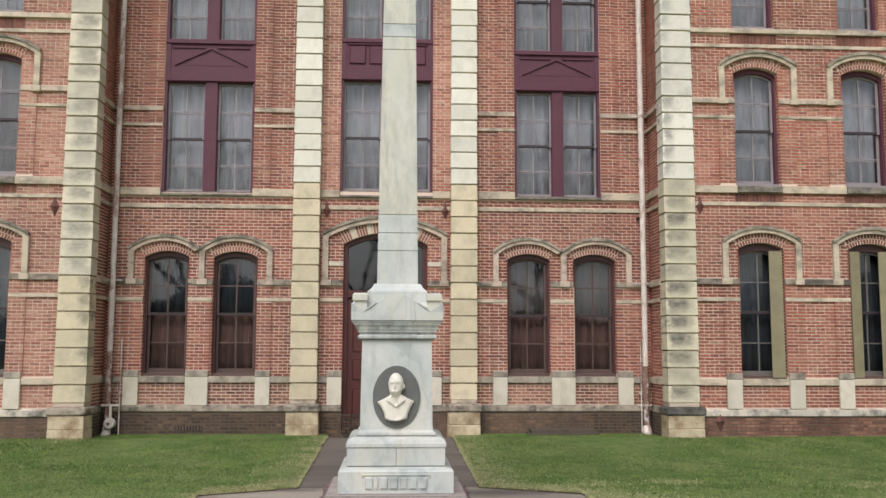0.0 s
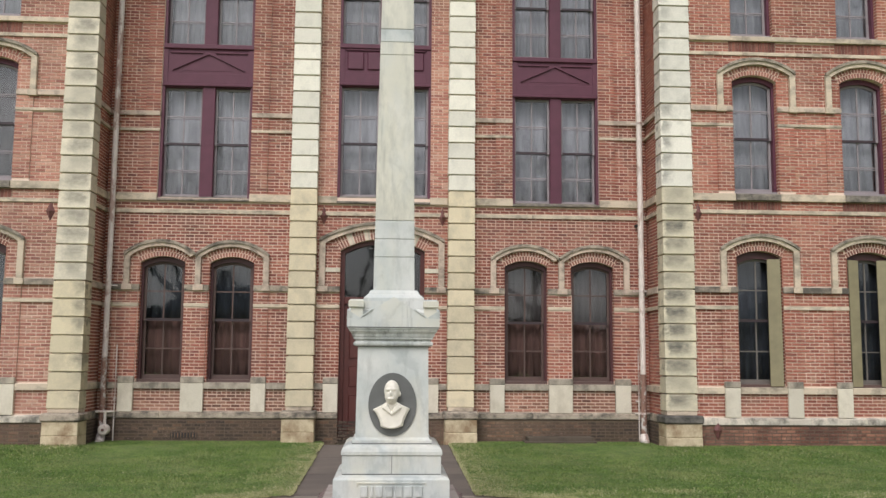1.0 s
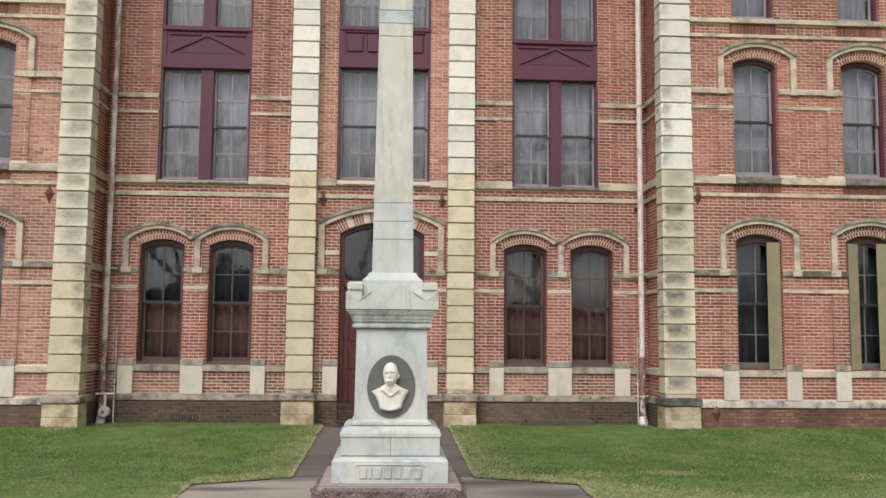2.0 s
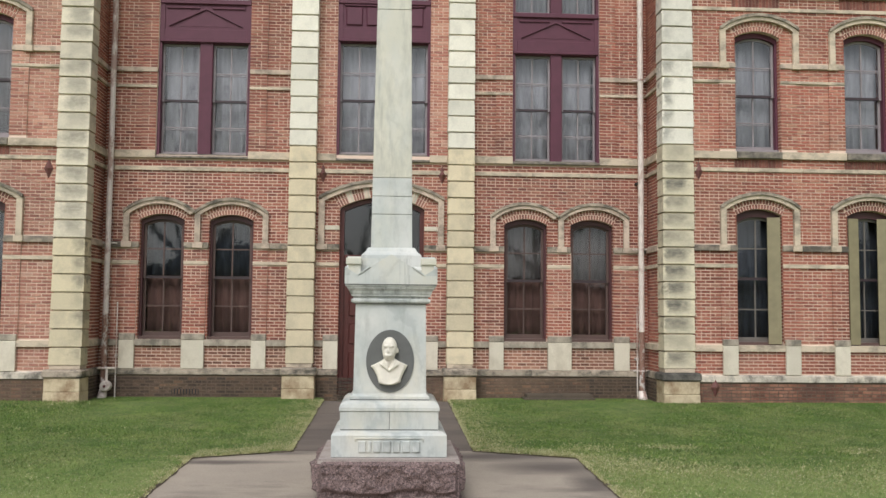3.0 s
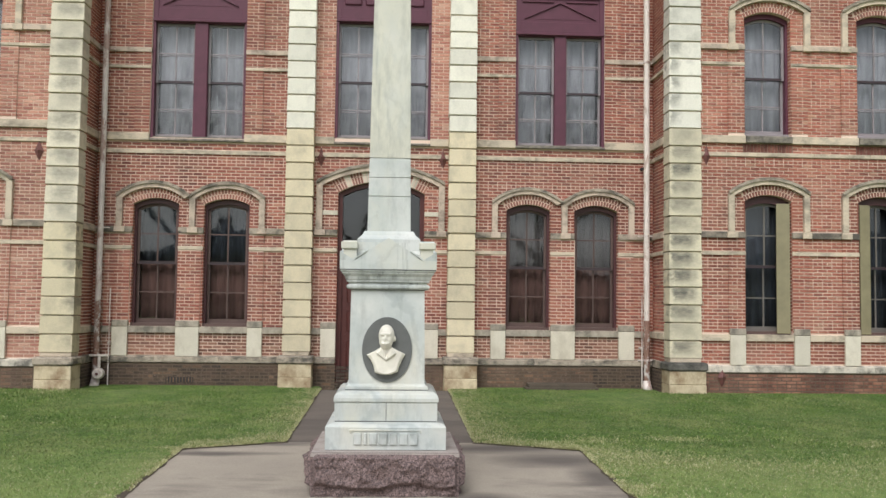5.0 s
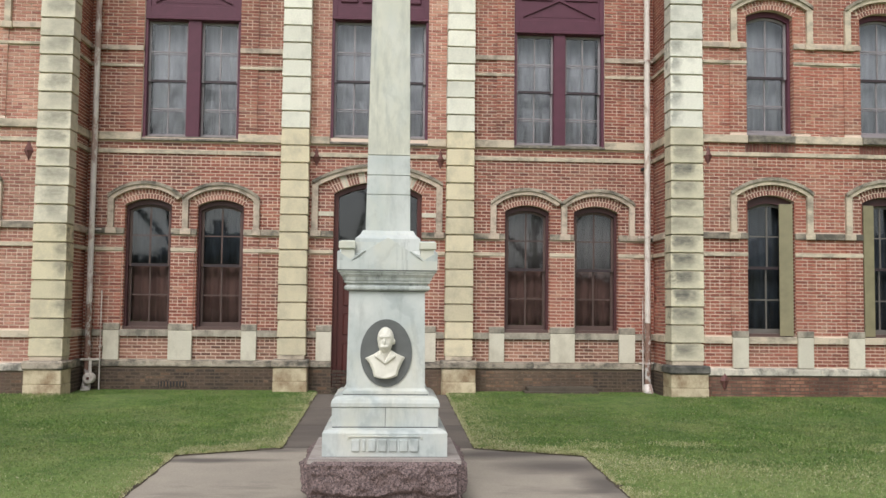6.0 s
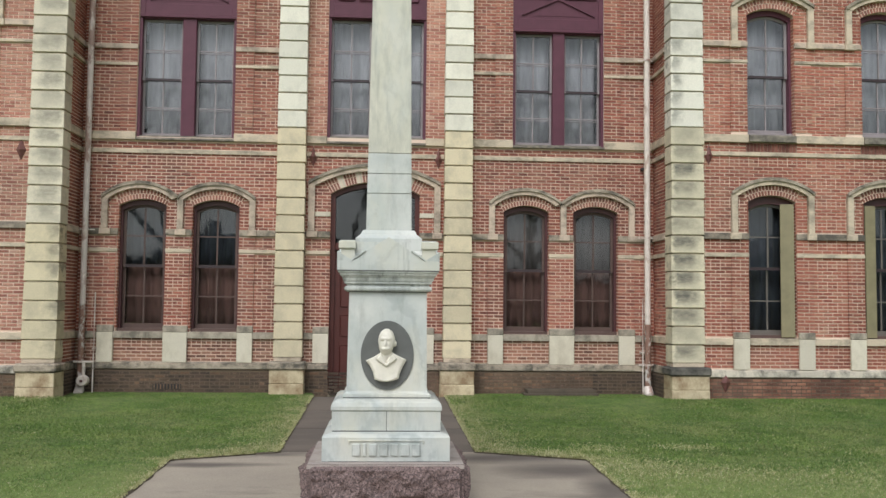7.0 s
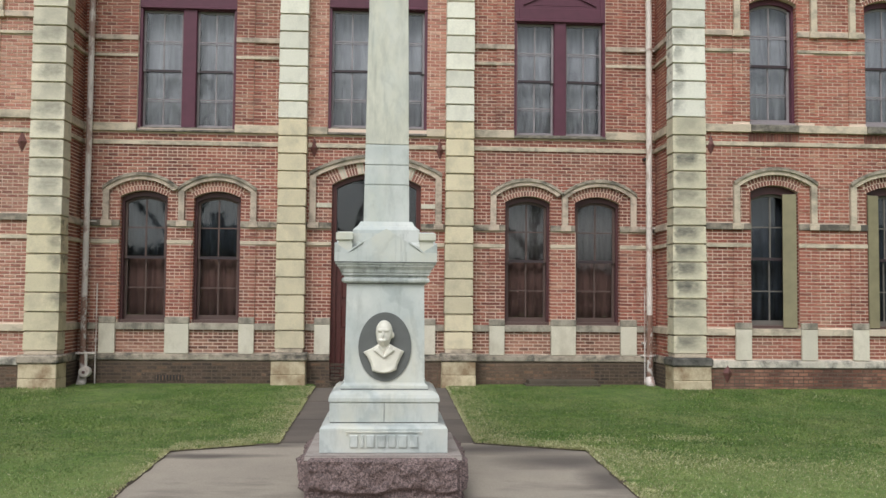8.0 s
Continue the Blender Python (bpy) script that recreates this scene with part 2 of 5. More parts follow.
def glass_material():
    m, nt, b = material("window_glass")
    nt.nodes.remove(b)
    clear = nt.nodes.new("ShaderNodeBsdfTransparent")
    clear.inputs[0].default_value = (0.86, 0.88, 0.88, 1)
    shine = node(nt, "ShaderNodeBsdfGlossy", Roughness=0.03)
    wave = node(nt, "ShaderNodeBump", Strength=0.05, Distance=0.02)
    wire(nt, grain(nt, place(nt), 3.0, 2), wave.inputs["Height"])
    wire(nt, wave.outputs["Normal"], shine.inputs["Normal"])
    fr = node(nt, "ShaderNodeFresnel", IOR=1.64)
    mix = nt.nodes.new("ShaderNodeMixShader")
    wire(nt, fr.outputs[0], mix.inputs[0])
    wire(nt, clear.outputs[0], mix.inputs[1])
    wire(nt, shine.outputs[0], mix.inputs[2])
    wire(nt, mix.outputs[0], nt.nodes["Material Output"].inputs["Surface"])
    return m


GLASS = glass_material()


def marble_material(name, stain, honey=0.52, low=0.52, runs=0.0):
    m, nt, b = material(name)
    v = place(nt)
    warp = node(nt, "ShaderNodeTexNoise", Scale=1.6, Detail=6.0, Roughness=0.6)
    wire(nt, v, warp.inputs["Vector"])
    mixv = blend(nt, 0.35, v, warp.outputs["Color"])
    vein = node(nt, "ShaderNodeTexWave", Scale=0.7, Distortion=14.0, Detail=6.0)
    vein.bands_direction = "DIAGONAL"
    wire(nt, mixv, vein.inputs["Vector"])
    col = ramp(nt, vein.outputs["Fac"], [(0.0, (0.42, 0.44, 0.44)), (0.05, (0.50, 0.52, 0.515)), (0.25, (0.525, 0.54, 0.528)), (1.0, (0.55, 0.555, 0.54))])
    tone = ramp(nt, grain(nt, v, 2.2, 7, 0.65), [(0.3, (0.80, 0.84, 0.82)), (0.7, (1.10, 1.09, 1.05))])
    col = blend(nt, 1.0, col, tone, "MULTIPLY")
    warm = ramp(nt, grain(nt, place(nt, (1, 1, 0.4)), 1.7, 6, 0.6), [(honey, (0, 0, 0)), (honey + 0.23, (0.6, 0.6, 0.6))])
    col = blend(nt, warm, col, (0.63, 0.585, 0.45))
    grime = ramp(nt, grain(nt, place(nt, (1.6, 1.6, 0.5)), 3.2, 7, 0.7), [(low, (0, 0, 0)), (low + 0.24, (stain,) * 3)])
    col = blend(nt, grime, col, (0.20, 0.21, 0.19))
    if runs:
        # black runs of rainwater, narrow and upright
        run = ramp(nt, grain(nt, place(nt, (7, 7, 0.5)), 2.2, 5, 0.6), [(0.56, (0, 0, 0)), (0.72, (runs,) * 3)])
        col = blend(nt, run, col, (0.11, 0.115, 0.10))
    wire(nt, col, b.inputs["Base Color"])
    b.inputs["Roughness"].default_value = 0.55
    relief(nt, b, grain(nt, v, 60, 4), 0.12, 0.004)
    return m


MARBLE = marble_material("veined_white_marble", 0.5)
MARBLE_WARM = marble_material("honeyed_marble", 0.5, 0.24, 0.47, 0.3)
MARBLE_CAP = marble_material("rain_streaked_marble", 0.4, 0.42, 0.54, 0.45)
MARBLE_SOOT = marble_material("sooty_cornice_marble", 0.75, 0.5, 0.40, 0.8)
MARBLE_EAR = marble_material("cream_marble_block", 0.15, 0.22, 0.6)
LETTER = marble_material("greyed_letter_marble", 0.6, 0.6, 0.40, 0.2)
BUST = paint_material("cream_marble", (0.74, 0.70, 0.60), 0.55)
SLATE = paint_material("dark_grey_medallion_stone", (0.115, 0.118, 0.112), 0.6)


def granite_material():
    m, nt, b = material("pink_rock_faced_granite")
    v = place(nt)
    col = blend(nt, grain(nt, v, 5, 5), (0.125, 0.092, 0.088), (0.205, 0.155, 0.146))
    vor = node(nt, "ShaderNodeTexVoronoi", Scale=85.0)
    wire(nt, v, vor.inputs["Vector"])
    col = blend(nt, 0.75, col, ramp(nt, vor.outputs["Color"], [(0.12, (0.16, 0.14, 0.15)), (0.5, (0.9, 0.84, 0.84)), (0.9, (2.0, 1.85, 1.8))]), "MULTIPLY")
    dirt = ramp(nt, grain(nt, v, 6, 7, 0.7), [(0.5, (0, 0, 0)), (0.72, (0.6, 0.6, 0.6))])
    col = blend(nt, dirt, col, (0.085, 0.055, 0.05))
    wire(nt, col, b.inputs["Base Color"])
    b.inputs["Roughness"].default_value = 0.8
    relief(nt, b, grain(nt, v, 75, 6, 0.7), 0.45, 0.02)
    return m


GRANITE = granite_material()


def lawn_material(name, dry):
    m, nt, b = material(name)
    v = place(nt)
    col = ramp(nt, grain(nt, v, 30, 6, 0.75), [(0.32, (0.018, 0.044, 0.006)), (0.5, (0.088, 0.180, 0.026)), (0.70, (0.23, 0.335, 0.08))])
    col = blend(nt, 1.0, col, ramp(nt, grain(nt, v, 1.3, 6, 0.65), [(0.3, (0.52, 0.70, 0.48)), (0.7, (1.32, 1.15, 1.25))]), "MULTIPLY")
    col = blend(nt, 1.0, col, ramp(nt, grain(nt, v, 7, 7, 0.75), [(0.3, (0.62, 0.68, 0.6)), (0.7, (1.34, 1.28, 1.25))]), "MULTIPLY")
    # dead stems among the green, thick in patches and thin elsewhere
    patch = ramp(nt, grain(nt, v, 0.8, 8, 0.75), [(0.42, (0.12,) * 3), (0.64, (dry,) * 3)])
    stems = ramp(nt, grain(nt, place(nt, (0.6, 1, 1)), 48, 5, 0.8), [(0.50, (0, 0, 0)), (0.60, (1, 1, 1))])
    col = blend(nt, maths(nt, "MULTIPLY", patch, maths(nt, "ADD", maths(nt, "MULTIPLY", stems, 0.9), 0.2)), col, (0.43, 0.38, 0.20))
    # the turf nearer the road is worn paler
    sep = nt.nodes.new("ShaderNodeSeparateXYZ")
    wire(nt, v, sep.inputs[0])
    worn = maths(nt, "ADD", maths(nt, "MULTIPLY", sep.outputs["Y"], -0.16), -0.75)
    worn = maths(nt, "MULTIPLY", worn, grain(nt, v, 5, 8, 0.8))
    col = blend(nt, ramp(nt, worn, [(0.14, (0, 0, 0)), (0.45, (0.6, 0.6, 0.6))]), col, (0.32, 0.42, 0.135))
    col = blend(nt, 0.6, col, ramp(nt, chance(nt), [(0, (0.6, 0.65, 0.5)), (1, (1.45, 1.4, 1.35))]), "MULTIPLY")
    wire(nt, col, b.inputs["Base Color"])
    b.inputs["Roughness"].default_value = 0.85
    relief(nt, b, grain(nt, v, 55, 6, 0.8), 0.8, 0.03)
    return m


def straw_material():
    m, nt, b = material("dry_straw_grass")
    col = ramp(nt, chance(nt), [(0.0, (0.22, 0.26, 0.08)), (0.3, (0.36, 0.36, 0.155)), (0.75, (0.50, 0.47, 0.27)), (1.0, (0.62, 0.58, 0.40))])
    col = blend(nt, 0.7, col, ramp(nt, grain(nt, place(nt), 6, 5), [(0.3, (0.65, 0.7, 0.6)), (0.7, (1.15, 1.12, 1.1))]), "MULTIPLY")
    wire(nt, col, b.inputs["Base Color"])
    b.inputs["Roughness"].default_value = 0.9
    return m


LAWN = lawn_material("mown_lawn_turf", 0.6)
BLADE = lawn_material("grass_blades", 0.65)
STRAW = straw_material()
GRANITE_TRIM = stone_material("dressed_granite", (0.43, 0.38, 0.345), (0.31, 0.265, 0.24), (0.10, 0.075, 0.07), 0.5, 0.75, 0.6, 5.0, (1, 1, 1), 0.05)
SOIL = stone_material("bare_soil", (0.065, 0.05, 0.036), (0.11, 0.085, 0.058), (0.03, 0.025, 0.018), 0.5, 0.7, 0.5, 4.0, (1, 1, 1), 0.05)


def node_colour(nt, scale):
    n = node(nt, "ShaderNodeTexNoise", Scale=scale, Detail=6.0, Roughness=0.65)
    wire(nt, place(nt, (0.7, 1.6, 1)), n.inputs["Vector"])
    return n.outputs["Color"]


def paving_material(name, a, c, wet, pools=()):
    m, nt, b = material(name)
    v = place(nt)
    col = blend(nt, grain(nt, v, 1.1, 6, 0.65), a, c)
    col = blend(nt, 0.6, col, ramp(nt, grain(nt, v, 60, 5), [(0.3, (0.7, 0.7, 0.7)), (0.7, (1.2, 1.2, 1.2))]), "MULTIPLY")
    damp = ramp(nt, grain(nt, place(nt, (0.35, 1, 1)), 1.3, 6, 0.6), [(wet, (0, 0, 0)), (wet + 0.17, (0.75, 0.75, 0.75))])
    col = blend(nt, damp, col, (0.095, 0.08, 0.07))
    if pools:
        wob = blend(nt, 0.25, place(nt), node_colour(nt, 1.6))
        for x, y, sx, sy in pools:
            off = nt.nodes.new("ShaderNodeMapping")
            off.vector_type = "TEXTURE"
            off.inputs["Location"].default_value = (x * 0.75 + 0.125, y * 0.75 + 0.125, 0.04)
            off.inputs["Scale"].default_value = (sx, sy, 1)
            wire(nt, wob, off.inputs["Vector"])
            ln = nt.nodes.new("ShaderNodeVectorMath")
            ln.operation = "LENGTH"
            wire(nt, off.outputs[0], ln.inputs[0])
            col = blend(nt, ramp(nt, ln.outputs["Value"], [(0.25, (0.85, 0.85, 0.85)), (0.7, (0.4, 0.4, 0.4)), (1.15, (0, 0, 0))]), col, (0.085, 0.072, 0.065))
    wire(nt, col, b.inputs["Base Color"])
    b.inputs["Roughness"].default_value = 0.75
    relief(nt, b, grain(nt, v, 120, 4), 0.3, 0.004)
    return m


PAVING = paving_material("worn_concrete_paving", (0.43, 0.375, 0.30), (0.26, 0.225, 0.19), 0.55, ((2.3, -7.35, 0.75, 0.45), (1.7, -6.6, 1.1, 0.3), (2.6, -8.3, 0.3, 0.5), (-1.9, -7.0, 0.8, 0.15), (1.2, -9.4, 0.4, 0.3)))
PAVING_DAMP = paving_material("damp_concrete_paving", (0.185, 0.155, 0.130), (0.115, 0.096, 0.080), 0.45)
BARK = paint_material("grey_bark", (0.07, 0.06, 0.05), 0.9)
FAR_WALL = paint_material("far_brick_wall", (0.2, 0.16, 0.14), 0.9)
FAR_REFLECTION_DARK = paint_material("unseen_dark_backdrop", (0.075, 0.065, 0.052), 0.95)
FAR_ROOF = paint_material("far_dark_roof", (0.09, 0.09, 0.10), 0.8)


# ---- building blocks ----
def thing(name, at, label="", category="", group="", kind=""):
    ob = new(name)
    ob.location = at
    ob.empty_display_size = 0.1
    return tagged(ob, label, category, group, kind)


def origin_of(ob):
    p = Vector((0, 0, 0))
    while ob:
        p = p + Vector(ob.location)
        ob = ob.parent
    return p


def part(name, bm, mat, parent=None, label="", smooth=False):
    """One mesh object from a bmesh in world places, under a thing or a part."""
    me = bpy.data.meshes.new(name)
    bmesh.ops.recalc_face_normals(bm, faces=bm.faces[:])
    if parent:
        bmesh.ops.translate(bm, verts=bm.verts[:], vec=-origin_of(parent))
    bm.to_mesh(me)
    bm.free()
    if smooth:
        me.polygons.foreach_set("use_smooth", [len(p.vertices) <= 4 for p in me.polygons])
    me.materials.append(mat)
    ob = new(name, me)
    ob.parent = parent
    return tagged(ob, label)


def box(x0, x1, y0, y1, z0, z1, bm=None, bevel=0.0):
    bm = bm or bmesh.new()
    v = [bm.verts.new(p) for p in ((x0, y0, z0), (x1, y0, z0), (x1, y1, z0), (x0, y1, z0), (x0, y0, z1), (x1, y0, z1), (x1, y1, z1), (x0, y1, z1))]
    f = [bm.faces.new([v[i] for i in q]) for q in ((0, 3, 2, 1), (4, 5, 6, 7), (0, 1, 5, 4), (1, 2, 6, 5), (2, 3, 7, 6), (3, 0, 4, 7))]
    if bevel:
        edges = list({e for q in f for e in q.edges})
        bmesh.ops.bevel(bm, geom=edges, offset=bevel, segments=1, affect="EDGES")
    return bm


def prism(pts, y0, y1, bm=None):
    """A polygon of (x, z), from y0 back to y1."""
    bm = bm or bmesh.new()
    a = [bm.verts.new((x, y0, z)) for x, z in pts]
    c = [bm.verts.new((x, y1, z)) for x, z in pts]
    bm.faces.new(a)
    bm.faces.new(c[::-1])
    n = len(pts)
    for i in range(n):
        bm.faces.new((a[i], a[(i + 1) % n], c[(i + 1) % n], c[i]))
    return bm


def ribbon(outer, inner, y0, y1, bm=None):
    """A curved bar between two lines of (x, z), from y0 back to y1."""
    bm = bm or bmesh.new()
    rows = [[bm.verts.new((x, y, z)) for x, z in line] for line, y in ((outer, y0), (inner, y0), (inner, y1), (outer, y1))]
    n = len(outer)
    for i in range(n - 1):
        for k in range(4):
            a, c = rows[k], rows[(k + 1) % 4]
            bm.faces.new((a[i], a[i + 1], c[i + 1], c[i]))
    for i in (0, n - 1):
        bm.faces.new([r[i] for r in rows])
    return bm


def tube(points, radii, sides=12, bm=None):
    bm = bm or bmesh.new()
    if len(points) == 2:
        p, q = Vector(points[0]), Vector(points[1])
        e = min(0.012 / (q - p).length, 0.1)
        points = [p, p.lerp(q, e), q.lerp(p, e), q]
        radii = [radii[0], radii[0], radii[1], radii[1]]
    rings = []
    for i, (p, r) in enumerate(zip(points, radii)):
        a, c = Vector(points[max(i - 1, 0)]), Vector(points[min(i + 1, len(points) - 1)])
        d = (c - a).normalized()
        side = d.cross(Vector((0, 1, 0)) if abs(d.y) < 0.9 else Vector((1, 0, 0))).normalized()
        up = d.cross(side)
        rings.append([bm.verts.new(Vector(p) + r * (math.cos(k * math.tau / sides) * side + math.sin(k * math.tau / sides) * up)) for k in range(sides)])
    for a, c in zip(rings, rings[1:]):
        for k in range(sides):
            bm.faces.new((a[k], a[(k + 1) % sides], c[(k + 1) % sides], c[k]))
    bm.faces.new(rings[0][::-1])
    bm.faces.new(rings[-1])
    return bm


class Arch:
    """A segmental arch: middle, half width, springing height and rise."""

    def __init__(self, cx, half, spring, rise):
        self.cx, self.half, self.spring, self.rise = cx, half, spring, rise
        self.r = (half * half + rise * rise) / (2 * rise)
        self.cz = spring + rise - self.r
        self.top = spring + rise

    def line(self, grow=0.0, n=14, shrink=0.0):
        h = self.half - shrink
        r = self.r + grow - shrink
        lim = math.asin(min(h / (self.r - shrink), 1))
        return [(self.cx + r * math.sin(a), self.cz + r * math.cos(a)) for a in np.linspace(-lim, lim, n)]

    def cover(self, za, zb, ring):
        """The stretch that the opening and a ring of bricks above it take up between two heights."""
        z = (za + zb) / 2
        if z <= self.spring:
            return (self.cx - self.half, self.cx + self.half)
        k = (self.r + ring) / self.r
        ze = self.cz + (self.spring - self.cz) * k
        if z < ze:
            w = self.half * (1 + (k - 1) * (z - self.spring) / (ze - self.spring))
        elif z < self.cz + self.r + ring:
            w = math.sqrt((self.r + ring) ** 2 - (z - self.cz) ** 2)
        else:
            return None
        return (self.cx - w, self.cx + w)


def rect(u0, u1, z0, z1):
    return lambda za, zb: (u0, u1) if (za + zb) / 2 > z0 and (za + zb) / 2 < z1 else None


def opening(arch, z0, ring=0.2):
    return lambda za, zb: arch.cover(za, zb, ring) if (za + zb) / 2 > z0 else None


def wall_core(name, x0, x1, z0, z1, y0, y1, holes, arches, mat, label):
    """The mortared core of a wall, with openings through it."""
    bm = bmesh.new()
    xs = sorted({x0, x1, *[h[0] for h in holes], *[h[1] for h in holes]})
    zs = sorted({z0, z1, *[h[2] for h in holes], *[h[3] for h in holes]})
    solid = {}
    for i in range(len(xs) - 1):
        for j in range(len(zs) - 1):
            mx, mz = (xs[i] + xs[i + 1]) / 2, (zs[j] + zs[j + 1]) / 2
            solid[i, j] = not any(h[0] < mx < h[1] and h[2] < mz < h[3] for h in holes)
    verts = {}

    def v(i, j, k):
        if (i, j, k) not in verts:
            verts[i, j, k] = bm.verts.new((xs[i], (y0, y1)[k], zs[j]))
        return verts[i, j, k]

    for (i, j), full in solid.items():
        if not full:
            continue
        bm.faces.new((v(i, j, 0), v(i + 1, j, 0), v(i + 1, j + 1, 0), v(i, j + 1, 0)))
        bm.faces.new((v(i, j, 1), v(i, j + 1, 1), v(i + 1, j + 1, 1), v(i + 1, j, 1)))
        for di, dj, a, c in ((-1, 0, (0, 0), (0, 1)), (1, 0, (1, 0), (1, 1)), (0, -1, (0, 0), (1, 0)), (0, 1, (0, 1), (1, 1))):
            if not solid.get((i + di, j + dj), False):
                p, q = (i + a[0], j + a[1]), (i + c[0], j + c[1])
                bm.faces.new((v(*p, 0), v(*q, 0), v(*q, 1), v(*p, 1)))
    for a in arches:
        low = a.line()
        ribbon([(x, a.top + 0.002) for x, z in low], low, y0 + 0.002, y1 - 0.002, bm)
    me_ob = part(name, bm, mat)
    return tagged(me_ob, label, "wall", kind="structure")


FULL, COURSE, BH = 0.174, 0.0662, 0.0475
BRICK_MESH = {}


def brick_mesh(mat, turned):
    """One whole brick, shared by all alike ones."""
    if (mat.name, turned) not in BRICK_MESH:
        h = FULL / 2
        bm = box(-0.02, 0.02, -h, h, -BH / 2, BH / 2, bevel=0.003) if turned else box(-h, h, -0.02, 0.02, -BH / 2, BH / 2, bevel=0.003)
        me = bpy.data.meshes.new("brick")
        bm.to_mesh(me)
        bm.free()
        me.materials.append(mat)
        BRICK_MESH[mat.name, turned] = me
    return BRICK_MESH[mat.name, turned]


LATER = []


def brickwork(wall, mat, face, u0, u1, z0, z1, blocks=(), zones=(), turned=0, near=None, seed=1):
    """Lays courses on a wall: whole bricks in the near stretch as pieces of their own, the rest joined.
    face: the brick faces' place; turned: 0 for a wall along x, +1 or -1 for one along y that faces that way in x."""
    LATER.append((wall, mat, face, u0, u1, z0, z1, tuple(blocks), tuple(zones), turned, near, seed))


def lay(wall, mat, face, u0, u1, z0, z1, blocks, zones, turned, near, seed):
    rng = random.Random(seed)
    verts, faces, single = [], [], []
    rows = int((z1 - z0 + 0.02) / COURSE)
    for r in range(rows):
        za = z0 + r * COURSE + 0.0095
        zb = za + BH
        cuts = []
        for f in blocks:
            got = f(za, zb)
            if got:
                cuts.append(got)
        free, at = [], u0
        for a, c in sorted(cuts):
            if a > at:
                free.append((at, min(a, u1)))
            at = max(at, c)
        if at < u1:
            free.append((at, u1))
        spans = []
        for a, c in free:
            marks = sorted({a, c, *[m for q in zones if q[2] < za < q[3] for m in q[:2] if a < m < c]})
            spans += list(zip(marks, marks[1:]))
        row_no = int(round((za + 5) / COURSE))
        header = row_no % 6 == 0
        pitch = 0.095 if header else 0.19
        for a, c in spans:
            if c - a < 0.03:
                continue
            mid = (a + c) / 2
            proud = max([q[4] for q in zones if q[0] < mid < q[1] and q[2] < za < q[3]] or [0.0])
            k = math.floor((a - (0.095 if row_no % 2 else 0.0)) / pitch)
            x = k * pitch + (0.095 if row_no % 2 else 0.0)
            start = None
            while x < c:
                p, q = max(x, a) if start is None else start, min(x + pitch - 0.016, c - 0.003)
                start = None
                if q - p < 0.05 and x + pitch < c:
                    start = p
                    x += pitch
                    continue
                if c - q < 0.07:
                    q, x = c - 0.003, c
                if q - p > 0.02:
                    out = proud + rng.uniform(-0.002, 0.002)
                    whole = abs(q - p - FULL) < 0.001 and not header
                    if whole and near and near[0] < p < near[1] and near[2] < za < near[3] and len(single) < 290:
                        single.append(((p + q) / 2, out, (za + zb) / 2))
                    else:
                        dz0, dz1 = rng.uniform(0, 0.003), rng.uniform(-0.003, 0.002)
                        n = len(verts)
                        for d in (out, -0.02):
                            for uu, zz in ((p, za + dz0), (q, za + dz1), (q, zb + dz1), (p, zb + dz0)):
                                verts.append((uu, d, zz))
                        faces += [(n, n + 1, n + 2, n + 3), (n, n + 4, n + 5, n + 1), (n + 1, n + 5, n + 6, n + 2), (n + 2, n + 6, n + 7, n + 3), (n + 3, n + 7, n + 4, n)]
                x += pitch
    if turned:
        verts = [(face + turned * d, u, z) for u, d, z in verts]
    else:
        verts = [(u, face - d, z) for u, d, z in verts]
    o = origin_of(wall)
    me = bpy.data.meshes.new("brick_courses")
    me.from_pydata([(x - o.x, y - o.y, z - o.z) for x, y, z in verts], [], faces)
    me.materials.append(mat)
    ob = new("brick_courses", me)
    ob.parent = wall
    tagged(ob, kind="stuff")
    data = brick_mesh(mat, turned)
    for u, d, z in single:
        b = new("brick", data)
        b.parent = wall
        p = (face + turned * (d - 0.02), u, z) if turned else (u, face - d + 0.02, z)
        b.location = Vector(p) - o


# ---- ground ----
def gz(y):
    """The height of the paving, which falls gently from the building."""
    return -0.022 * min(max(-0.4 - y, 0.0), 11.0)


PATH_L, PATH_R, APRON_L, APRON_R, APRON_Y = -1.14, 1.39, -2.38, 2.72, -6.25


def lawn_lift(x, y):
    """How far the turf stands above the paving: it is banked up a little along the walls."""
    k = min(max((y + 4.5) / 3.0, 0), 1)
    w = min(max((abs(x) - 4.7) / 0.8, 0), 1) * min(max((-0.75 - y) / 0.5, 0), 1)
    return k * k * (0.010 + 0.065 * w)


def lawn_edge(y, side):
    narrow, wide = (PATH_L, APRON_L) if side < 0 else (PATH_R, APRON_R)
    k = min(max((APRON_Y - y) / 0.52, 0), 1)
    return narrow + (wide - narrow) * k


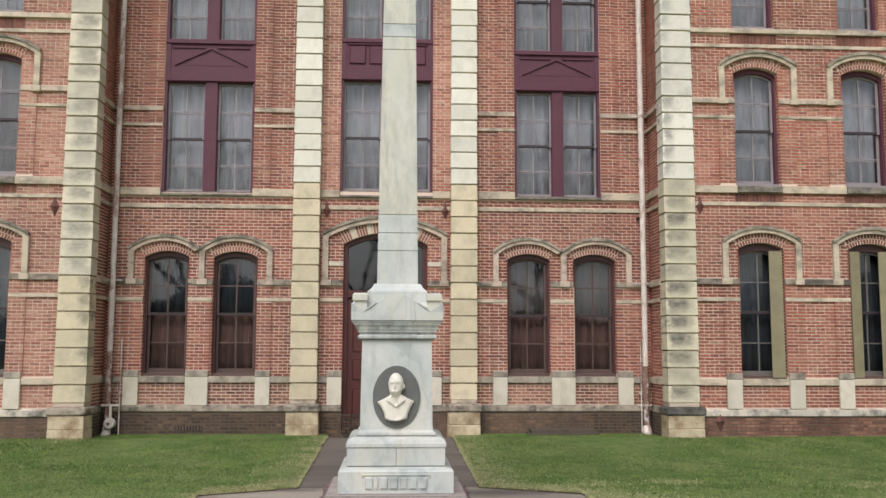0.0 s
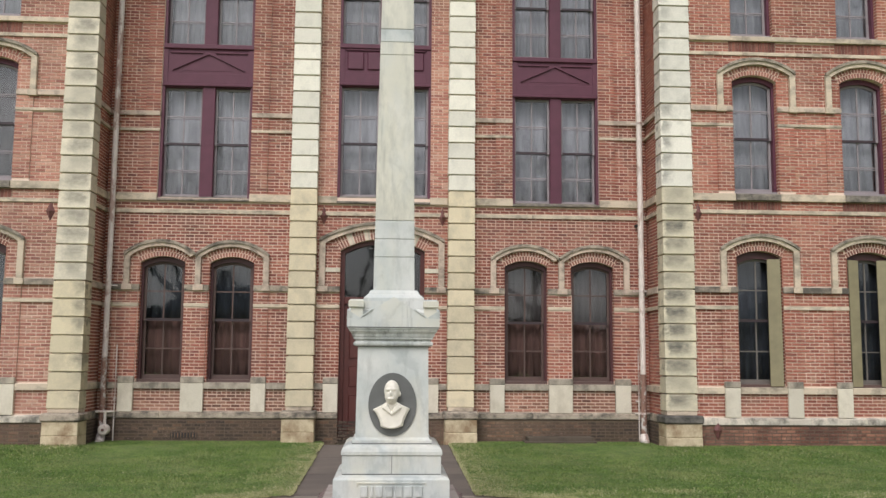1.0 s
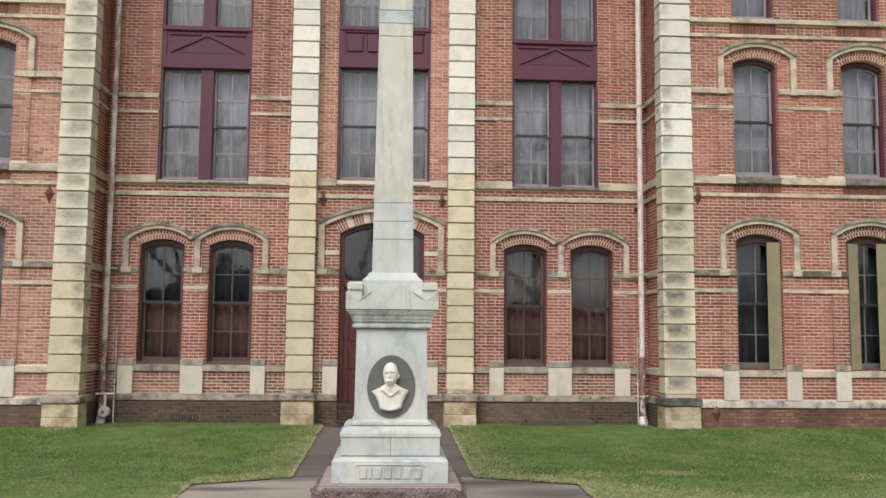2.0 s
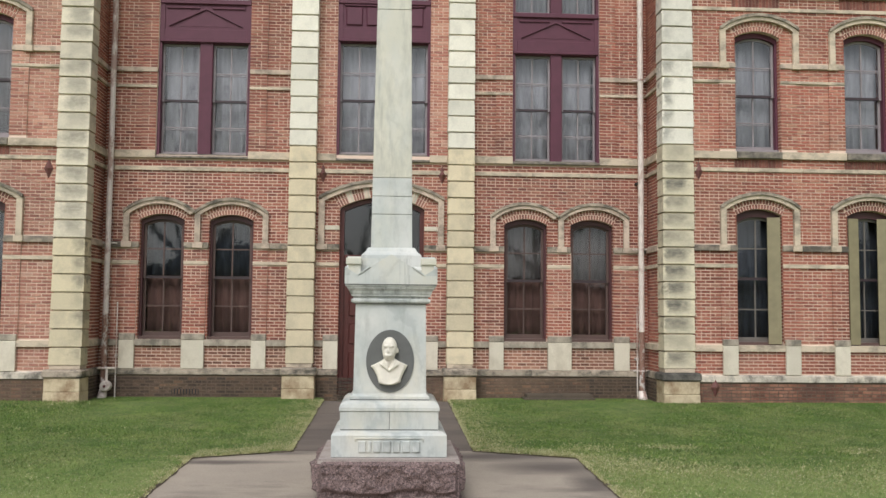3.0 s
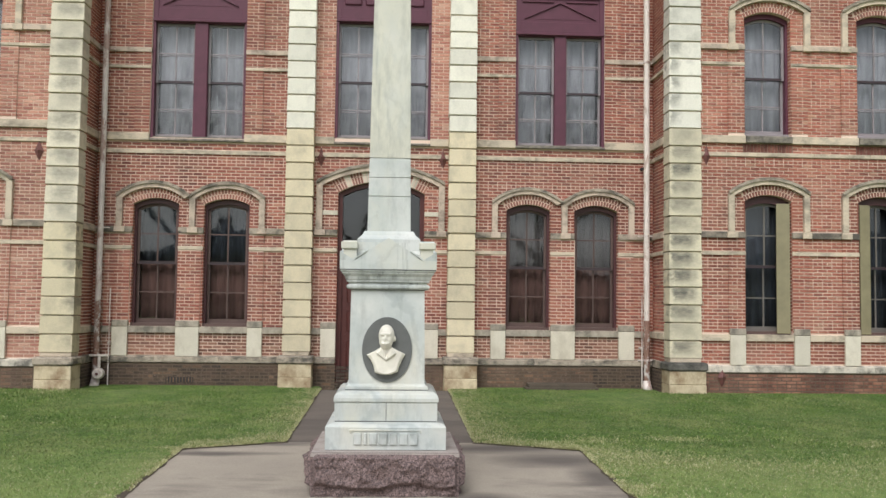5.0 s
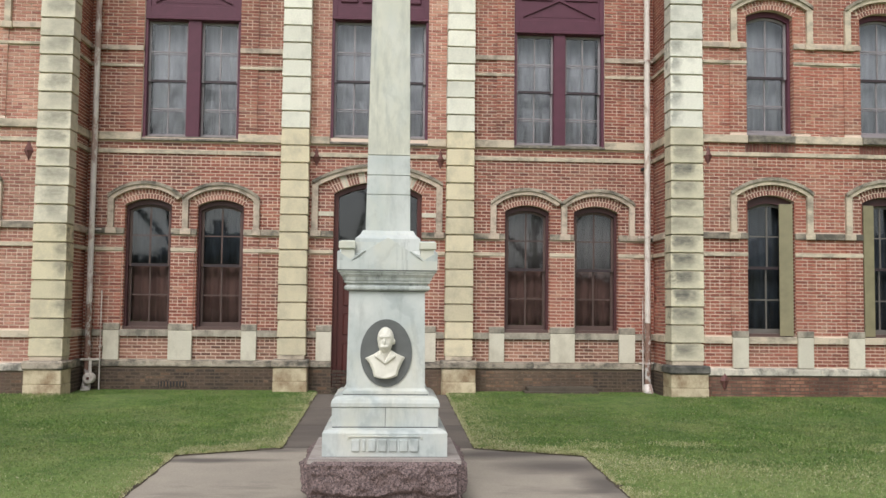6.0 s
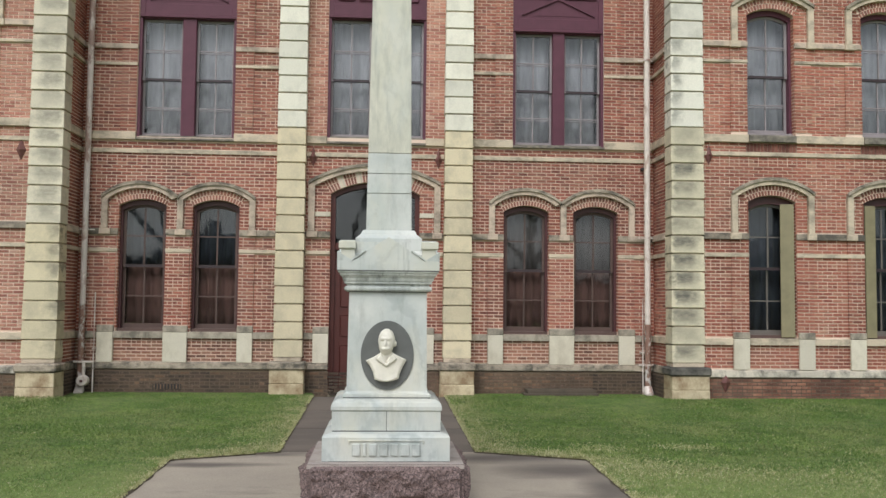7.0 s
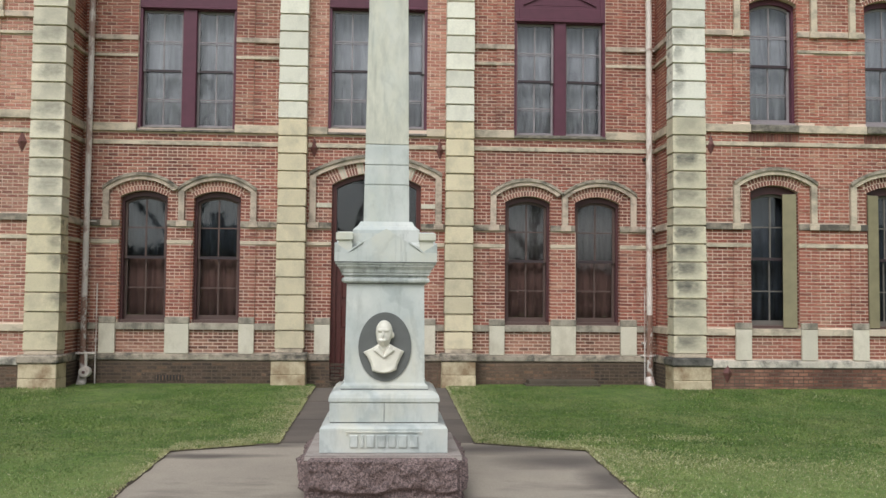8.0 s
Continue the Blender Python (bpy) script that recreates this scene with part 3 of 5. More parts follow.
def build_ground():
    bm = bmesh.new()
    ys = [-900, -60, -11.4, -0.4, 60, 900]
    xs = [-900, -60, 0, 60, 900]
    grid = [[bm.verts.new((x, y, gz(y) - 0.05)) for x in xs] for y in ys]
    for a, c in zip(grid, grid[1:]):
        for i in range(len(xs) - 1):
            bm.faces.new((a[i], a[i + 1], c[i + 1], c[i]))
    tagged(part("ground", bm, LAWN), "flat green grassy ground reaching the horizon", "ground", kind="structure")
    for side, name in ((-1, "lawn_1"), (1, "lawn_2")):
        bm = bmesh.new()
        ys = list(np.arange(-0.02, -6.1, -0.2)) + list(np.arange(-6.1, -7.2, -0.04)) + list(np.arange(-7.2, -30, -0.3))
        rows = []
        for y in ys:
            e = lawn_edge(y, side) + 0.025 * noise.noise((y * 2.5, side, 0)) + 0.012 * noise.noise((y * 11, side, 4))
            xs = [e + side * d for d in (0, 0.06, 0.3, 0.9, 2, 4, 8, 14, 26)]
            row = [bm.verts.new((e, y, gz(y) - 0.06)), bm.verts.new((e, y, gz(y) + 0.008))]
            row += [bm.verts.new((x, y, gz(y) + 0.028 + lawn_lift(x, y) + 0.012 * noise.noise((x * 0.9, y * 0.9, 3)))) for x in xs[1:]]
            rows.append(row)
        for a, c in zip(rows, rows[1:]):
            for i in range(len(a) - 1):
                bm.faces.new((a[i], a[i + 1], c[i + 1], c[i]))
        tagged(part(name, bm, LAWN, smooth=True), "mown green lawn with dry straw-coloured patches beside the path", "lawn", kind="structure")
        # the bare cut edge of the turf along the paving
        bm = bmesh.new()
        rows = []
        for y in np.concatenate([np.arange(-0.5, -6.1, -0.12), np.arange(-6.1, -7.0, -0.02), np.arange(-7.0, -11.3, -0.12)]):
            e = lawn_edge(y, side) + 0.025 * noise.noise((y * 2.5, side, 0)) + 0.012 * noise.noise((y * 11, side, 4))
            w = 0.030 + 0.022 * noise.noise((y * 5, side, 8)) + 0.012 * noise.noise((y * 17, side, 2))
            rows.append([bm.verts.new((e - side * w, y, gz(y) + 0.003)), bm.verts.new((e - side * w * 0.4, y, gz(y) + 0.010)), bm.verts.new((e + side * 0.05, y, gz(y) + 0.022))])
        for a, c in zip(rows, rows[1:]):
            for i in range(2):
                bm.faces.new((a[i], a[i + 1], c[i + 1], c[i]))
        tagged(part("soil_edge_%d" % (1 if side < 0 else 2), bm, SOIL), "narrow strip of bare brown soil between lawn and walk", "soil", kind="structure")
    rng = random.Random(5)
    slabs = [(PATH_L - 0.1, PATH_R + 0.1, y, y - 1.90) for y in (-0.42, -2.34, -4.26)]
    paving = thing("pavement", (0, -7, gz(-7)), "brownish grey worn concrete walk with damp patches leading to the door", "paving", kind="structure")
    for x0, x1, ya, yb in slabs + [(APRON_L - 0.1, 0.2, -6.18, -11.4), (0.2, APRON_R + 0.1, -6.18, -11.4), (APRON_L - 0.1, APRON_R + 0.1, -11.41, -40)]:
        b = bmesh.new()
        z0, z1 = gz(ya), gz(yb)
        top = [b.verts.new(p) for p in ((x0, ya, z0), (x1, ya, z0), (x1, yb, z1), (x0, yb, z1))]
        low = [b.verts.new((v.co.x, v.co.y, v.co.z - 0.12)) for v in top]
        b.faces.new(top)
        for i in range(4):
            b.faces.new((top[i], top[(i + 1) % 4], low[(i + 1) % 4], low[i]))
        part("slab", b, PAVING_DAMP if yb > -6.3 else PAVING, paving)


build_ground()

# ---- levels and openings of the building ----
WT0, WT1 = 0.49, 0.63            # water table
SILL0, SILL1 = 1.07, 1.20        # sill band
THIN0, THIN1 = 2.735, 2.81       # thin band
IMP0, IMP1 = 3.07, 3.19          # band at the feet of the hoods
LOW0, LOW1 = 4.67, 4.75          # thin band below the upper sills
BELT0, BELT1 = 4.93, 5.08        # upper sill band
TOP = 11.4
RX0, RX1 = -5.72, 5.62           # ends of the set-back front
WY = -1.15                       # front of the wings

G_REC = [Arch(c, 0.455, 3.65, 0.125) for c in (-4.52, -3.11, 3.01, 4.415)]
A_DOOR = Arch(-0.005, 0.88, 3.945, 0.245)
G_WING = [Arch(c, 0.465, 3.80, 0.125) for c in (-7.675, 7.56, 9.835)]
U_WING = [Arch(c, 0.465, 7.43, 0.135) for c in (-7.66, 7.565, 9.84)]
T_WING = [Arch(c, 0.445, 10.55, 0.13) for c in (-7.66, 7.55, 9.80)]
BAYS = [(-4.695, -2.80, 5.0, 7.40, 8.275), (2.725, 4.585, 4.98, 7.33, 8.18), (-0.985, 0.975, 5.06, 7.50, 8.375)]

holes = [(a.cx - a.half, a.cx + a.half, SILL1, a.top) for a in G_REC] + [(A_DOOR.cx - A_DOOR.half, A_DOOR.cx + A_DOOR.half, 0.0, A_DOOR.top)]
holes += [(b[0], b[1], b[2], 10.6) for b in BAYS]
wall_rec = wall_core("wall_recess", RX0, RX1, -0.3, TOP, 0.010, 0.42, holes, G_REC + [A_DOOR], MORTAR, "red brick courthouse front with pale lime joints")

REC_STRIPS = [(-5.31, -5.0), (-4.06, -3.6), (-2.65, -2.35), (2.245, 2.55), (3.475, 3.975), (4.875, 5.2)]
UP_STRIPS = [(-5.0, -4.70), (-2.80, -2.44), (2.37, 2.72), (4.59, 4.93)]
zones = [(a, c, WT1, IMP0, 0.025) for a, c in REC_STRIPS] + [(a, c, BELT1, TOP, 0.025) for a, c in UP_STRIPS]
blocks = [opening(a, SILL1) for a in G_REC] + [opening(A_DOOR, 0.0, 0.30)] + [rect(b[0], b[1], b[2], 10.6) for b in BAYS]
blocks += [rect(-1.9, -1.40, 0, TOP), rect(1.38, 1.88, 0, TOP)]
blocks += [rect(-1.20, -0.885, 3.48, 3.585), rect(0.875, 1.20, 3.48, 3.585)]
stripes = [rect(RX0, RX1, a, c) for a, c in ((SILL0, SILL1), (THIN0, THIN1), (IMP0, IMP1), (LOW0, LOW1), (BELT0, BELT1))]
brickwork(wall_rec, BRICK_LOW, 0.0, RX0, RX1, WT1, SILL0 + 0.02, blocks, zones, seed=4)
brickwork(wall_rec, BRICK, 0.0, RX0, RX1, SILL1 - 0.01, TOP - 0.1, blocks + stripes + [rect(-1.40, 1.38, BELT1, TOP)], zones, near=(-5.4, -1.9, 3.2, 4.65), seed=3)
# paler brick beside the middle windows
brickwork(wall_rec, BRICK_WEST, 0.0, -1.40, 1.38, BELT1, TOP - 0.1, [rect(BAYS[2][0], BAYS[2][1], 0, 10.6)], (), seed=6)
strip_core = bmesh.new()
for a, c, z0, z1, d in zones:
    box(a + 0.002, c - 0.002, -d + 0.010, 0.02, z0, z1, strip_core)
part("pier_backing", strip_core, MORTAR, wall_rec)

WL0, WL1, WR0, WR1 = -10.9, -5.74, 5.62, 11.9
wings = []
for no, (x0, x1, gs, us, ts) in enumerate(((WL0, WL1, G_WING[:1], U_WING[:1], T_WING[:1]), (WR0, WR1, G_WING[1:], U_WING[1:], T_WING[1:]))):
    hs = [(a.cx - a.half, a.cx + a.half, s, a.top) for arr, s in ((gs, SILL1), (us, BELT1), (ts, 8.37)) for a in arr]
    w = wall_core(("wall_wing_west", "wall_wing_east")[no], x0, x1, -0.3, TOP, WY + 0.010, WY + 0.42, hs, gs + us + ts, MORTAR, "projecting brick wing of the courthouse with pale joints")
    wings.append(w)
    zs = [(a.cx + s * 0.635 - 0.165, a.cx + s * 0.635 + 0.165, z0, z1, 0.025) for arr, z0, z1 in ((gs, WT1, IMP0), (us, BELT1, 6.83)) for a in arr for s in (-1, 1)]
    bl = [opening(a, s) for arr, s in ((gs, SILL1), (us, BELT1), (ts, 8.37)) for a in arr]
    bl += [rect(x0, x1, a, c) for a, c in ((SILL0, SILL1), (THIN0, THIN1), (IMP0, IMP1), (LOW0, LOW1), (BELT0, BELT1), (6.48, 6.54), (6.79, 6.89), (7.97, 8.045), (8.27, 8.37))]
    bl += [rect(a.cx - 0.5, a.cx + 0.5, z0, z1) for arr, z0, z1 in ((us, LOW1, BELT0), (ts, 8.045, 8.27)) for a in arr]
    bl += [rect(-6.2, -5.7, 0, TOP)] if no == 0 else [rect(5.5, 6.15, 0, TOP)]
    brickwork(w, (BRICK_WEST, BRICK_WING)[no], WY, x0, x1, WT1, TOP - 0.1, bl, zs, near=((-10, -6.3, 1.25, 2.7), (6.25, 9.4, 1.3, 2.7))[no], seed=11 + no)
    pb = bmesh.new()
    for a, c, z0, z1, d in zs:
        box(a + 0.002, c - 0.002, WY - d + 0.010, WY + 0.02, z0, z1, pb)
    part("pier_backing", pb, MORTAR, w)
# returns of the wings
returns = []
for no, (x, s) in enumerate(((-5.72, 1), (5.60, -1))):
    bm = box(min(x - s * 0.010, x - s * 0.42), max(x - s * 0.010, x - s * 0.42), WY + 0.42, 0.010, -0.3, TOP)
    box(min(x - s * 0.010, x - s * 0.1), max(x - s * 0.010, x - s * 0.1), WY + 0.05, WY + 0.42, -0.3, TOP, bm)
    w = tagged(part(("wall_return_west", "wall_return_east")[no], bm, MORTAR), "short brick return wall of the wing beside the downpipe", "wall", kind="structure")
    returns.append(w)
    bl = [rect(-2, 1, a, c) for a, c in ((SILL0, SILL1), (THIN0, THIN1), (IMP0, IMP1), (LOW0, LOW1), (BELT0, BELT1), (6.40, 6.46), (6.73, 6.83))]
    brickwork(w, BRICK, x, WY + 0.3, 0.0, WT1, TOP - 0.1, bl, (), turned=s, near=(-1, 0, 1.2, 4.6), seed=21 + no)

# plain closing walls, roof and rooms
bm = box(WL0 - 0.3, WL0, WY, 9, -0.3, TOP)
tagged(part("wall_side_west", bm, BRICK_WING), "plain red brick side wall", "wall", kind="structure")
bm = box(WR1, WR1 + 0.3, WY, 9, -0.3, TOP)
tagged(part("wall_side_east", bm, BRICK_WING), "plain red brick side wall", "wall", kind="structure")
bm = box(WL0 - 0.3, WR1 + 0.3, 9, 9.3, -0.3, TOP)
tagged(part("wall_back", bm, BRICK), "plain red brick back wall", "wall", kind="structure")
bm = box(WL0 - 0.35, WR1 + 0.35, WY - 0.05, 9.35, TOP, TOP + 0.25)
tagged(part("roof", bm, ROOF), "flat grey roof slab", "roof", kind="structure")
# room boxes; their dark colour stands in for the gloom of unlit interiors
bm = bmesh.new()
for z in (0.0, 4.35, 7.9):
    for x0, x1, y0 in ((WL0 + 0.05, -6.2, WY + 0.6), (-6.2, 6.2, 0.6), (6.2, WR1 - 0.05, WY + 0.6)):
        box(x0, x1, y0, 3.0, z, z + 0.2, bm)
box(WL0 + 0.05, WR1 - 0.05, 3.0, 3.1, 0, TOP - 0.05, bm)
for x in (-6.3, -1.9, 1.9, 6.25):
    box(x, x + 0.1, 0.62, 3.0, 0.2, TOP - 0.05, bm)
tagged(part("interior_wall", bm, ROOM_GLOOM), "plain room boxes behind the windows, coloured dark as unlit interior", "interior", kind="structure")


# ---- stone bands ----
def band(z0, z1, spans, face, proud, mat, label, turned=0, name="stone_band", slope=0.0):
    """A course of stone blocks, each of its own, on a wall."""
    t = thing(name, ((spans[0][0]) if not turned else face, face if not turned else spans[0][0], z0), label, "stone band", kind="structure")
    for a, c in spans:
        n = max(1, round((c - a) / 1.1))
        for k in range(n):
            p, q = a + (c - a) * k / n, a + (c - a) * (k + 1) / n - (0.003 if k < n - 1 else 0)
            if turned:
                bm = box(min(face + turned * proud, face - turned * 0.05), max(face + turned * proud, face - turned * 0.05), p, q, z0, z1, bevel=0.006)
            else:
                bm = box(p, q, face - proud, face + 0.05, z0, z1, bevel=0.006)
            if slope:
                for v in bm.verts:
                    front = (v.co.x - face) * turned if turned else face - v.co.y
                    if front > proud - 0.02 and v.co.z > z1 - 0.02:
                        v.co.z -= slope
            part("stone", bm, mat, t)
    return t


def gaps(x0, x1, cuts):
    out, at = [], x0
    for a, c in sorted(cuts):
        if a > at + 0.02:
            out.append((at, a))
        at = max(at, c)
    if at < x1 - 0.02:
        out.append((at, x1))
    return out


PIL = [(-1.93, -1.37), (1.345, 1.905)]
g_cut = [(a.cx - a.half, a.cx + a.half) for a in G_REC] + [(A_DOOR.cx - A_DOOR.half, A_DOOR.cx + A_DOOR.half)] + PIL
REC_BLOCKS = REC_STRIPS + [(-1.19, -0.885), (0.875, 1.18)]
band(SILL0, SILL1, gaps(RX0, RX1, [s for s in REC_BLOCKS] + PIL + [(-0.885, 0.875)]), 0.0, 0.055, BAND_STAIN, "buff stone sill band with lichen below the windows")
band(THIN0, THIN1, gaps(RX0, RX1, g_cut), 0.0, 0.035, BAND, "thin buff stone band across red brick")
band(IMP0, IMP1, gaps(RX0, RX1, g_cut), 0.0, 0.05, LEDGE, "lichened stone band at the feet of the window hoods")
band(3.485, 3.58, [(-1.20, -0.885), (0.875, 1.20)], 0.0, 0.02, BLOCK, "short pale stone course beside the entrance arch")
band(LOW0, LOW1, gaps(RX0, RX1, PIL), 0.0, 0.03, BAND, "thin buff stone band below the upper windows")
band(BELT0, BELT1, gaps(RX0, RX1, PIL + [(b[0], b[1]) for b in BAYS]), 0.0, 0.06, BAND, "buff stone sill course under the tall windows")
band(BELT0 + 0.0, 4.995, [(b[0], b[1]) for b in BAYS], 0.0, 0.068, SILL, "dark lichen-covered stone window sill", name="stone_sill", slope=0.02)
up_cut = [(b[0], b[1]) for b in BAYS] + PIL + [(-1.37, 1.345)]
band(6.40, 6.46, gaps(RX0, RX1, up_cut), 0.0, 0.04, BAND, "thin buff stone band between the tall windows")
band(6.73, 6.83, gaps(RX0, RX1, up_cut), 0.0, 0.045, HOOD, "greenish weathered stone band between the tall windows")
band(WT0, WT1, gaps(RX0, RX1, PIL + [(-0.885, 0.875)]), 0.0, 0.085, LEDGE, "weathered stone water table ledge", name="water_table", slope=0.03)
for no, (x0, x1, gs, us) in enumerate(((WL0, -6.25, G_WING[:1], U_WING[:1]), (6.2, WR1, G_WING[1:], U_WING[1:]))):
    gc = [(a.cx - a.half, a.cx + a.half) for a in gs]
    uc = [(a.cx - a.half, a.cx + a.half) for a in us]
    pb = [(a.cx + s * 0.635 - 0.16, a.cx + s * 0.635 + 0.16) for a in gs for s in (-1, 1)]
    band(SILL0, SILL1, gaps(x0, x1, pb), WY, 0.055, BAND, "buff stone sill band on the wing")
    band(THIN0, THIN1, gaps(x0, x1, gc), WY, 0.035, BAND, "thin buff stone band on the wing")
    band(IMP0, IMP1, gaps(x0, x1, gc), WY, 0.05, BAND_SOOT, "dark weathered stone band on the wing")
    band(LOW0, LOW1, [(x0, x1)], WY, 0.03, BAND, "thin buff stone band on the wing")
    band(BELT0, BELT1, gaps(x0, x1, uc), WY, 0.06, BAND, "buff stone sill course on the wing")
    band(BELT0 + 0.01, BELT1 + 0.012, uc, WY, 0.085, SILL, "dark lichen-covered stone window sill", name="stone_sill", slope=0.02)
    band(6.48, 6.54, gaps(x0, x1, uc), WY, 0.035, BAND, "thin buff stone band on the wing")
    band(6.79, 6.89, gaps(x0, x1, uc), WY, 0.05, HOOD, "weathered stone band on the wing")
    band(7.97, 8.045, [(x0, x1)], WY, 0.03, BAND, "thin buff stone band high on the wing")
    band(8.27, 8.37, [(x0, x1)], WY, 0.06, BAND, "buff stone sill course high on the wing")
    band(WT0 - 0.02, WT1 - 0.01, [(x0, x1)], WY, 0.085, BAND_PALE, "weathered pale stone water table on the wing", name="water_table", slope=0.03)
for x, s in ((-5.72, 1), (5.60, -1)):
    for z0, z1, m in ((SILL0, SILL1, BAND), (THIN0, THIN1, BAND), (IMP0, IMP1, HOOD), (LOW0, LOW1, BAND), (BELT0, BELT1, BAND), (6.40, 6.46, BAND), (6.73, 6.83, HOOD), (WT0, WT1, LEDGE)):
        band(z0, z1, [(WY + 0.29, 0.0)], x, 0.045, m, "buff stone band on the return wall", turned=s)


# pedestal blocks beneath the window piers
def pier_block(x0, x1, face):
    t = thing("pier_block", ((x0 + x1) / 2, face, WT1), "whitened stone block below the window pier", "stone block", "window pier blocks", "structure")
    part("shaft", box(x0, x1, face - 0.07, face + 0.04, WT1 - 0.02, 1.185, bevel=0.008), BLOCK, t)
    part("cap", box(x0 - 0.004, x1 + 0.004, face - 0.075, face + 0.04, 1.187, 1.315, bevel=0.012), BAND_STAIN, t, "darker stone cap")


for a, c in REC_BLOCKS:
    pier_block(a, c, 0.0)
for a in G_WING:
    for s in (-1, 1):
        pier_block(a.cx + s * 0.635 - 0.155, a.cx + s * 0.635 + 0.155, WY)

# plinths
plinths = []
for name, x0, x1, face, mat, core in (("plinth_recess", RX0, RX1, 0.0, BRICK_FOOT, MORTAR_FOOT), ("plinth_west", WL0, -6.2, WY, BRICK_FOOT, MORTAR_FOOT), ("plinth_east", 6.1, WR1, WY, BRICK_FOOT_EAST, MORTAR_FOOT)):
    bm = bmesh.new()
    for a, c in gaps(x0, x1, [(-0.885, 0.875)] if face == 0 else []):
        box(a, c, face - 0.05, face + 0.012, -0.3, WT0 - 0.02, bm)
    w = tagged(part(name, bm, core), "dirty brown brick plinth at the foot of the wall", "plinth", kind="structure")
    cuts = [rect(-1.98, -1.32, -1, 1), rect(-0.89, 0.88, -1, 1), rect(1.295, 1.955, -1, 1)] if face == 0 else []
    # set-back front's foot round the downpipes: damp and corner shade in one brick colour
    for k, (a, c, m) in enumerate([(x0, -5.0, BRICK_DAMP_SHADE), (-5.0, 4.35, mat), (4.35, x1, BRICK_DAMP_SHADE)] if face == 0 else [(x0, x1, mat)]):
        brickwork(w, m, face - 0.056, a, c, -0.02, WT0 - 0.02, cuts, (), near=(x0, x1, -0.1, 0.5) if m is mat else None, seed=31 + k)


# return plinths: the same brick, its colour dark for damp and corner shade
for no, (x, d) in enumerate(((-5.72, 1), (5.60, -1))):
    bm = box(min(x - d * 0.012, x + d * 0.04), max(x - d * 0.012, x + d * 0.04), WY + 0.30, -0.05, -0.3, WT0 - 0.02)
    w = tagged(part(("plinth_return_west", "plinth_return_east")[no], bm, MORTAR_FOOT), "brick plinth of the return wall, darkened for damp and corner shade", "plinth", kind="structure")
    brickwork(w, BRICK_DAMP_SHADE, x + d * 0.046, WY + 0.30, -0.05, -0.02, WT0 - 0.02, (), (), turned=d, near=(-1, 0, -0.1, 0.5), seed=41 + no)


# ---- quoined pilasters and corners ----
def quoin(x0, x1, y0, y1, z0, z1):
    """A block with a wide chamfer along its top, and a narrow one elsewhere, as if tilted out over the joint below."""
    bm = box(x0, x1, y0, y1, z0, z1, bevel=0.007)
    cx, cy = (x0 + x1) / 2, (y0 + y1) / 2
    for v in bm.verts:
        k = (v.co.z - z0) / (z1 - z0)
        v.co.x += (cx - v.co.x) / abs(cx - v.co.x) * 0.007 * k
        if v.co.y < cy:
            v.co.y += 0.014 * k
    return bm



def quoin_pier(name, x0, x1, y0, y1, lower, upper, change, label, base=(0.05, 0.12), PITCH=0.3441, cap_mat=LEDGE):
    rng = random.Random(round(x0 * 100))
    t = thing(name, ((x0 + x1) / 2, y0, -0.05), label, "quoined pier", "quoined piers", "structure")
    part("core", box(x0 + 0.045, x1 - 0.045, y0 + 0.04, y1 - 0.01, 0.45, TOP), BAND, t)
    part("base_stone", box(x0 - base[0], x1 + base[0], y0 - base[1], y1, -0.12, 0.235, bevel=0.012), TAN, t, "tan stone base with earth stains")
    part("base_stone", box(x0 - base[0] + 0.003, x1 + base[0] - 0.004, y0 - base[1] + 0.004, y1, 0.238, 0.495, bevel=0.012), TAN, t)
    cap = box(x0 - base[0] - 0.03, x1 + base[0] + 0.03, y0 - base[1] - 0.03, y1, 0.495, 0.655, bevel=0.03)
    part("base_cap", cap, cap_mat, t, "mossy dark stone cap")
    part("collar", box(x0 + 0.02, x1 - 0.02, y0 + 0.012, y1, 0.655, 0.735, bevel=0.006), BAND, t)
    k = 0
    while 0.735 + k * PITCH < TOP - 0.2:
        z = 0.735 + k * PITCH
        j = [rng.uniform(-0.006, 0.006) for q in range(3)]
        part("quoin_block", quoin(x0 + j[0], x1 + j[1], y0 + j[2], y1, z + 0.002 + j[0] * 0.4, z + PITCH - 0.022 + j[1] * 0.4), lower if z < change else upper, t)
        k += 1
    return t


for a, c in PIL:
    quoin_pier("pilaster", a, c, -0.26, 0.05, CREAM, PALE, 4.9, "cream sandstone pilaster of stacked chamfered blocks")
quoin_pier("corner_quoins", -6.26, -5.645, -1.26, -0.86, CREAM_WEST, GREYED_WEST, 3.0, "stone corner quoins, cream below and grey with weather above", (0.03, 0.12), 0.347)
east = quoin_pier("corner_quoins", 5.565, 6.205, -1.26, -0.86, GREYED, PALE_EAST, 4.9, "stone corner quoins blackened by damp, paler above", (0.04, 0.12), 0.343, LEDGE_BLACK)


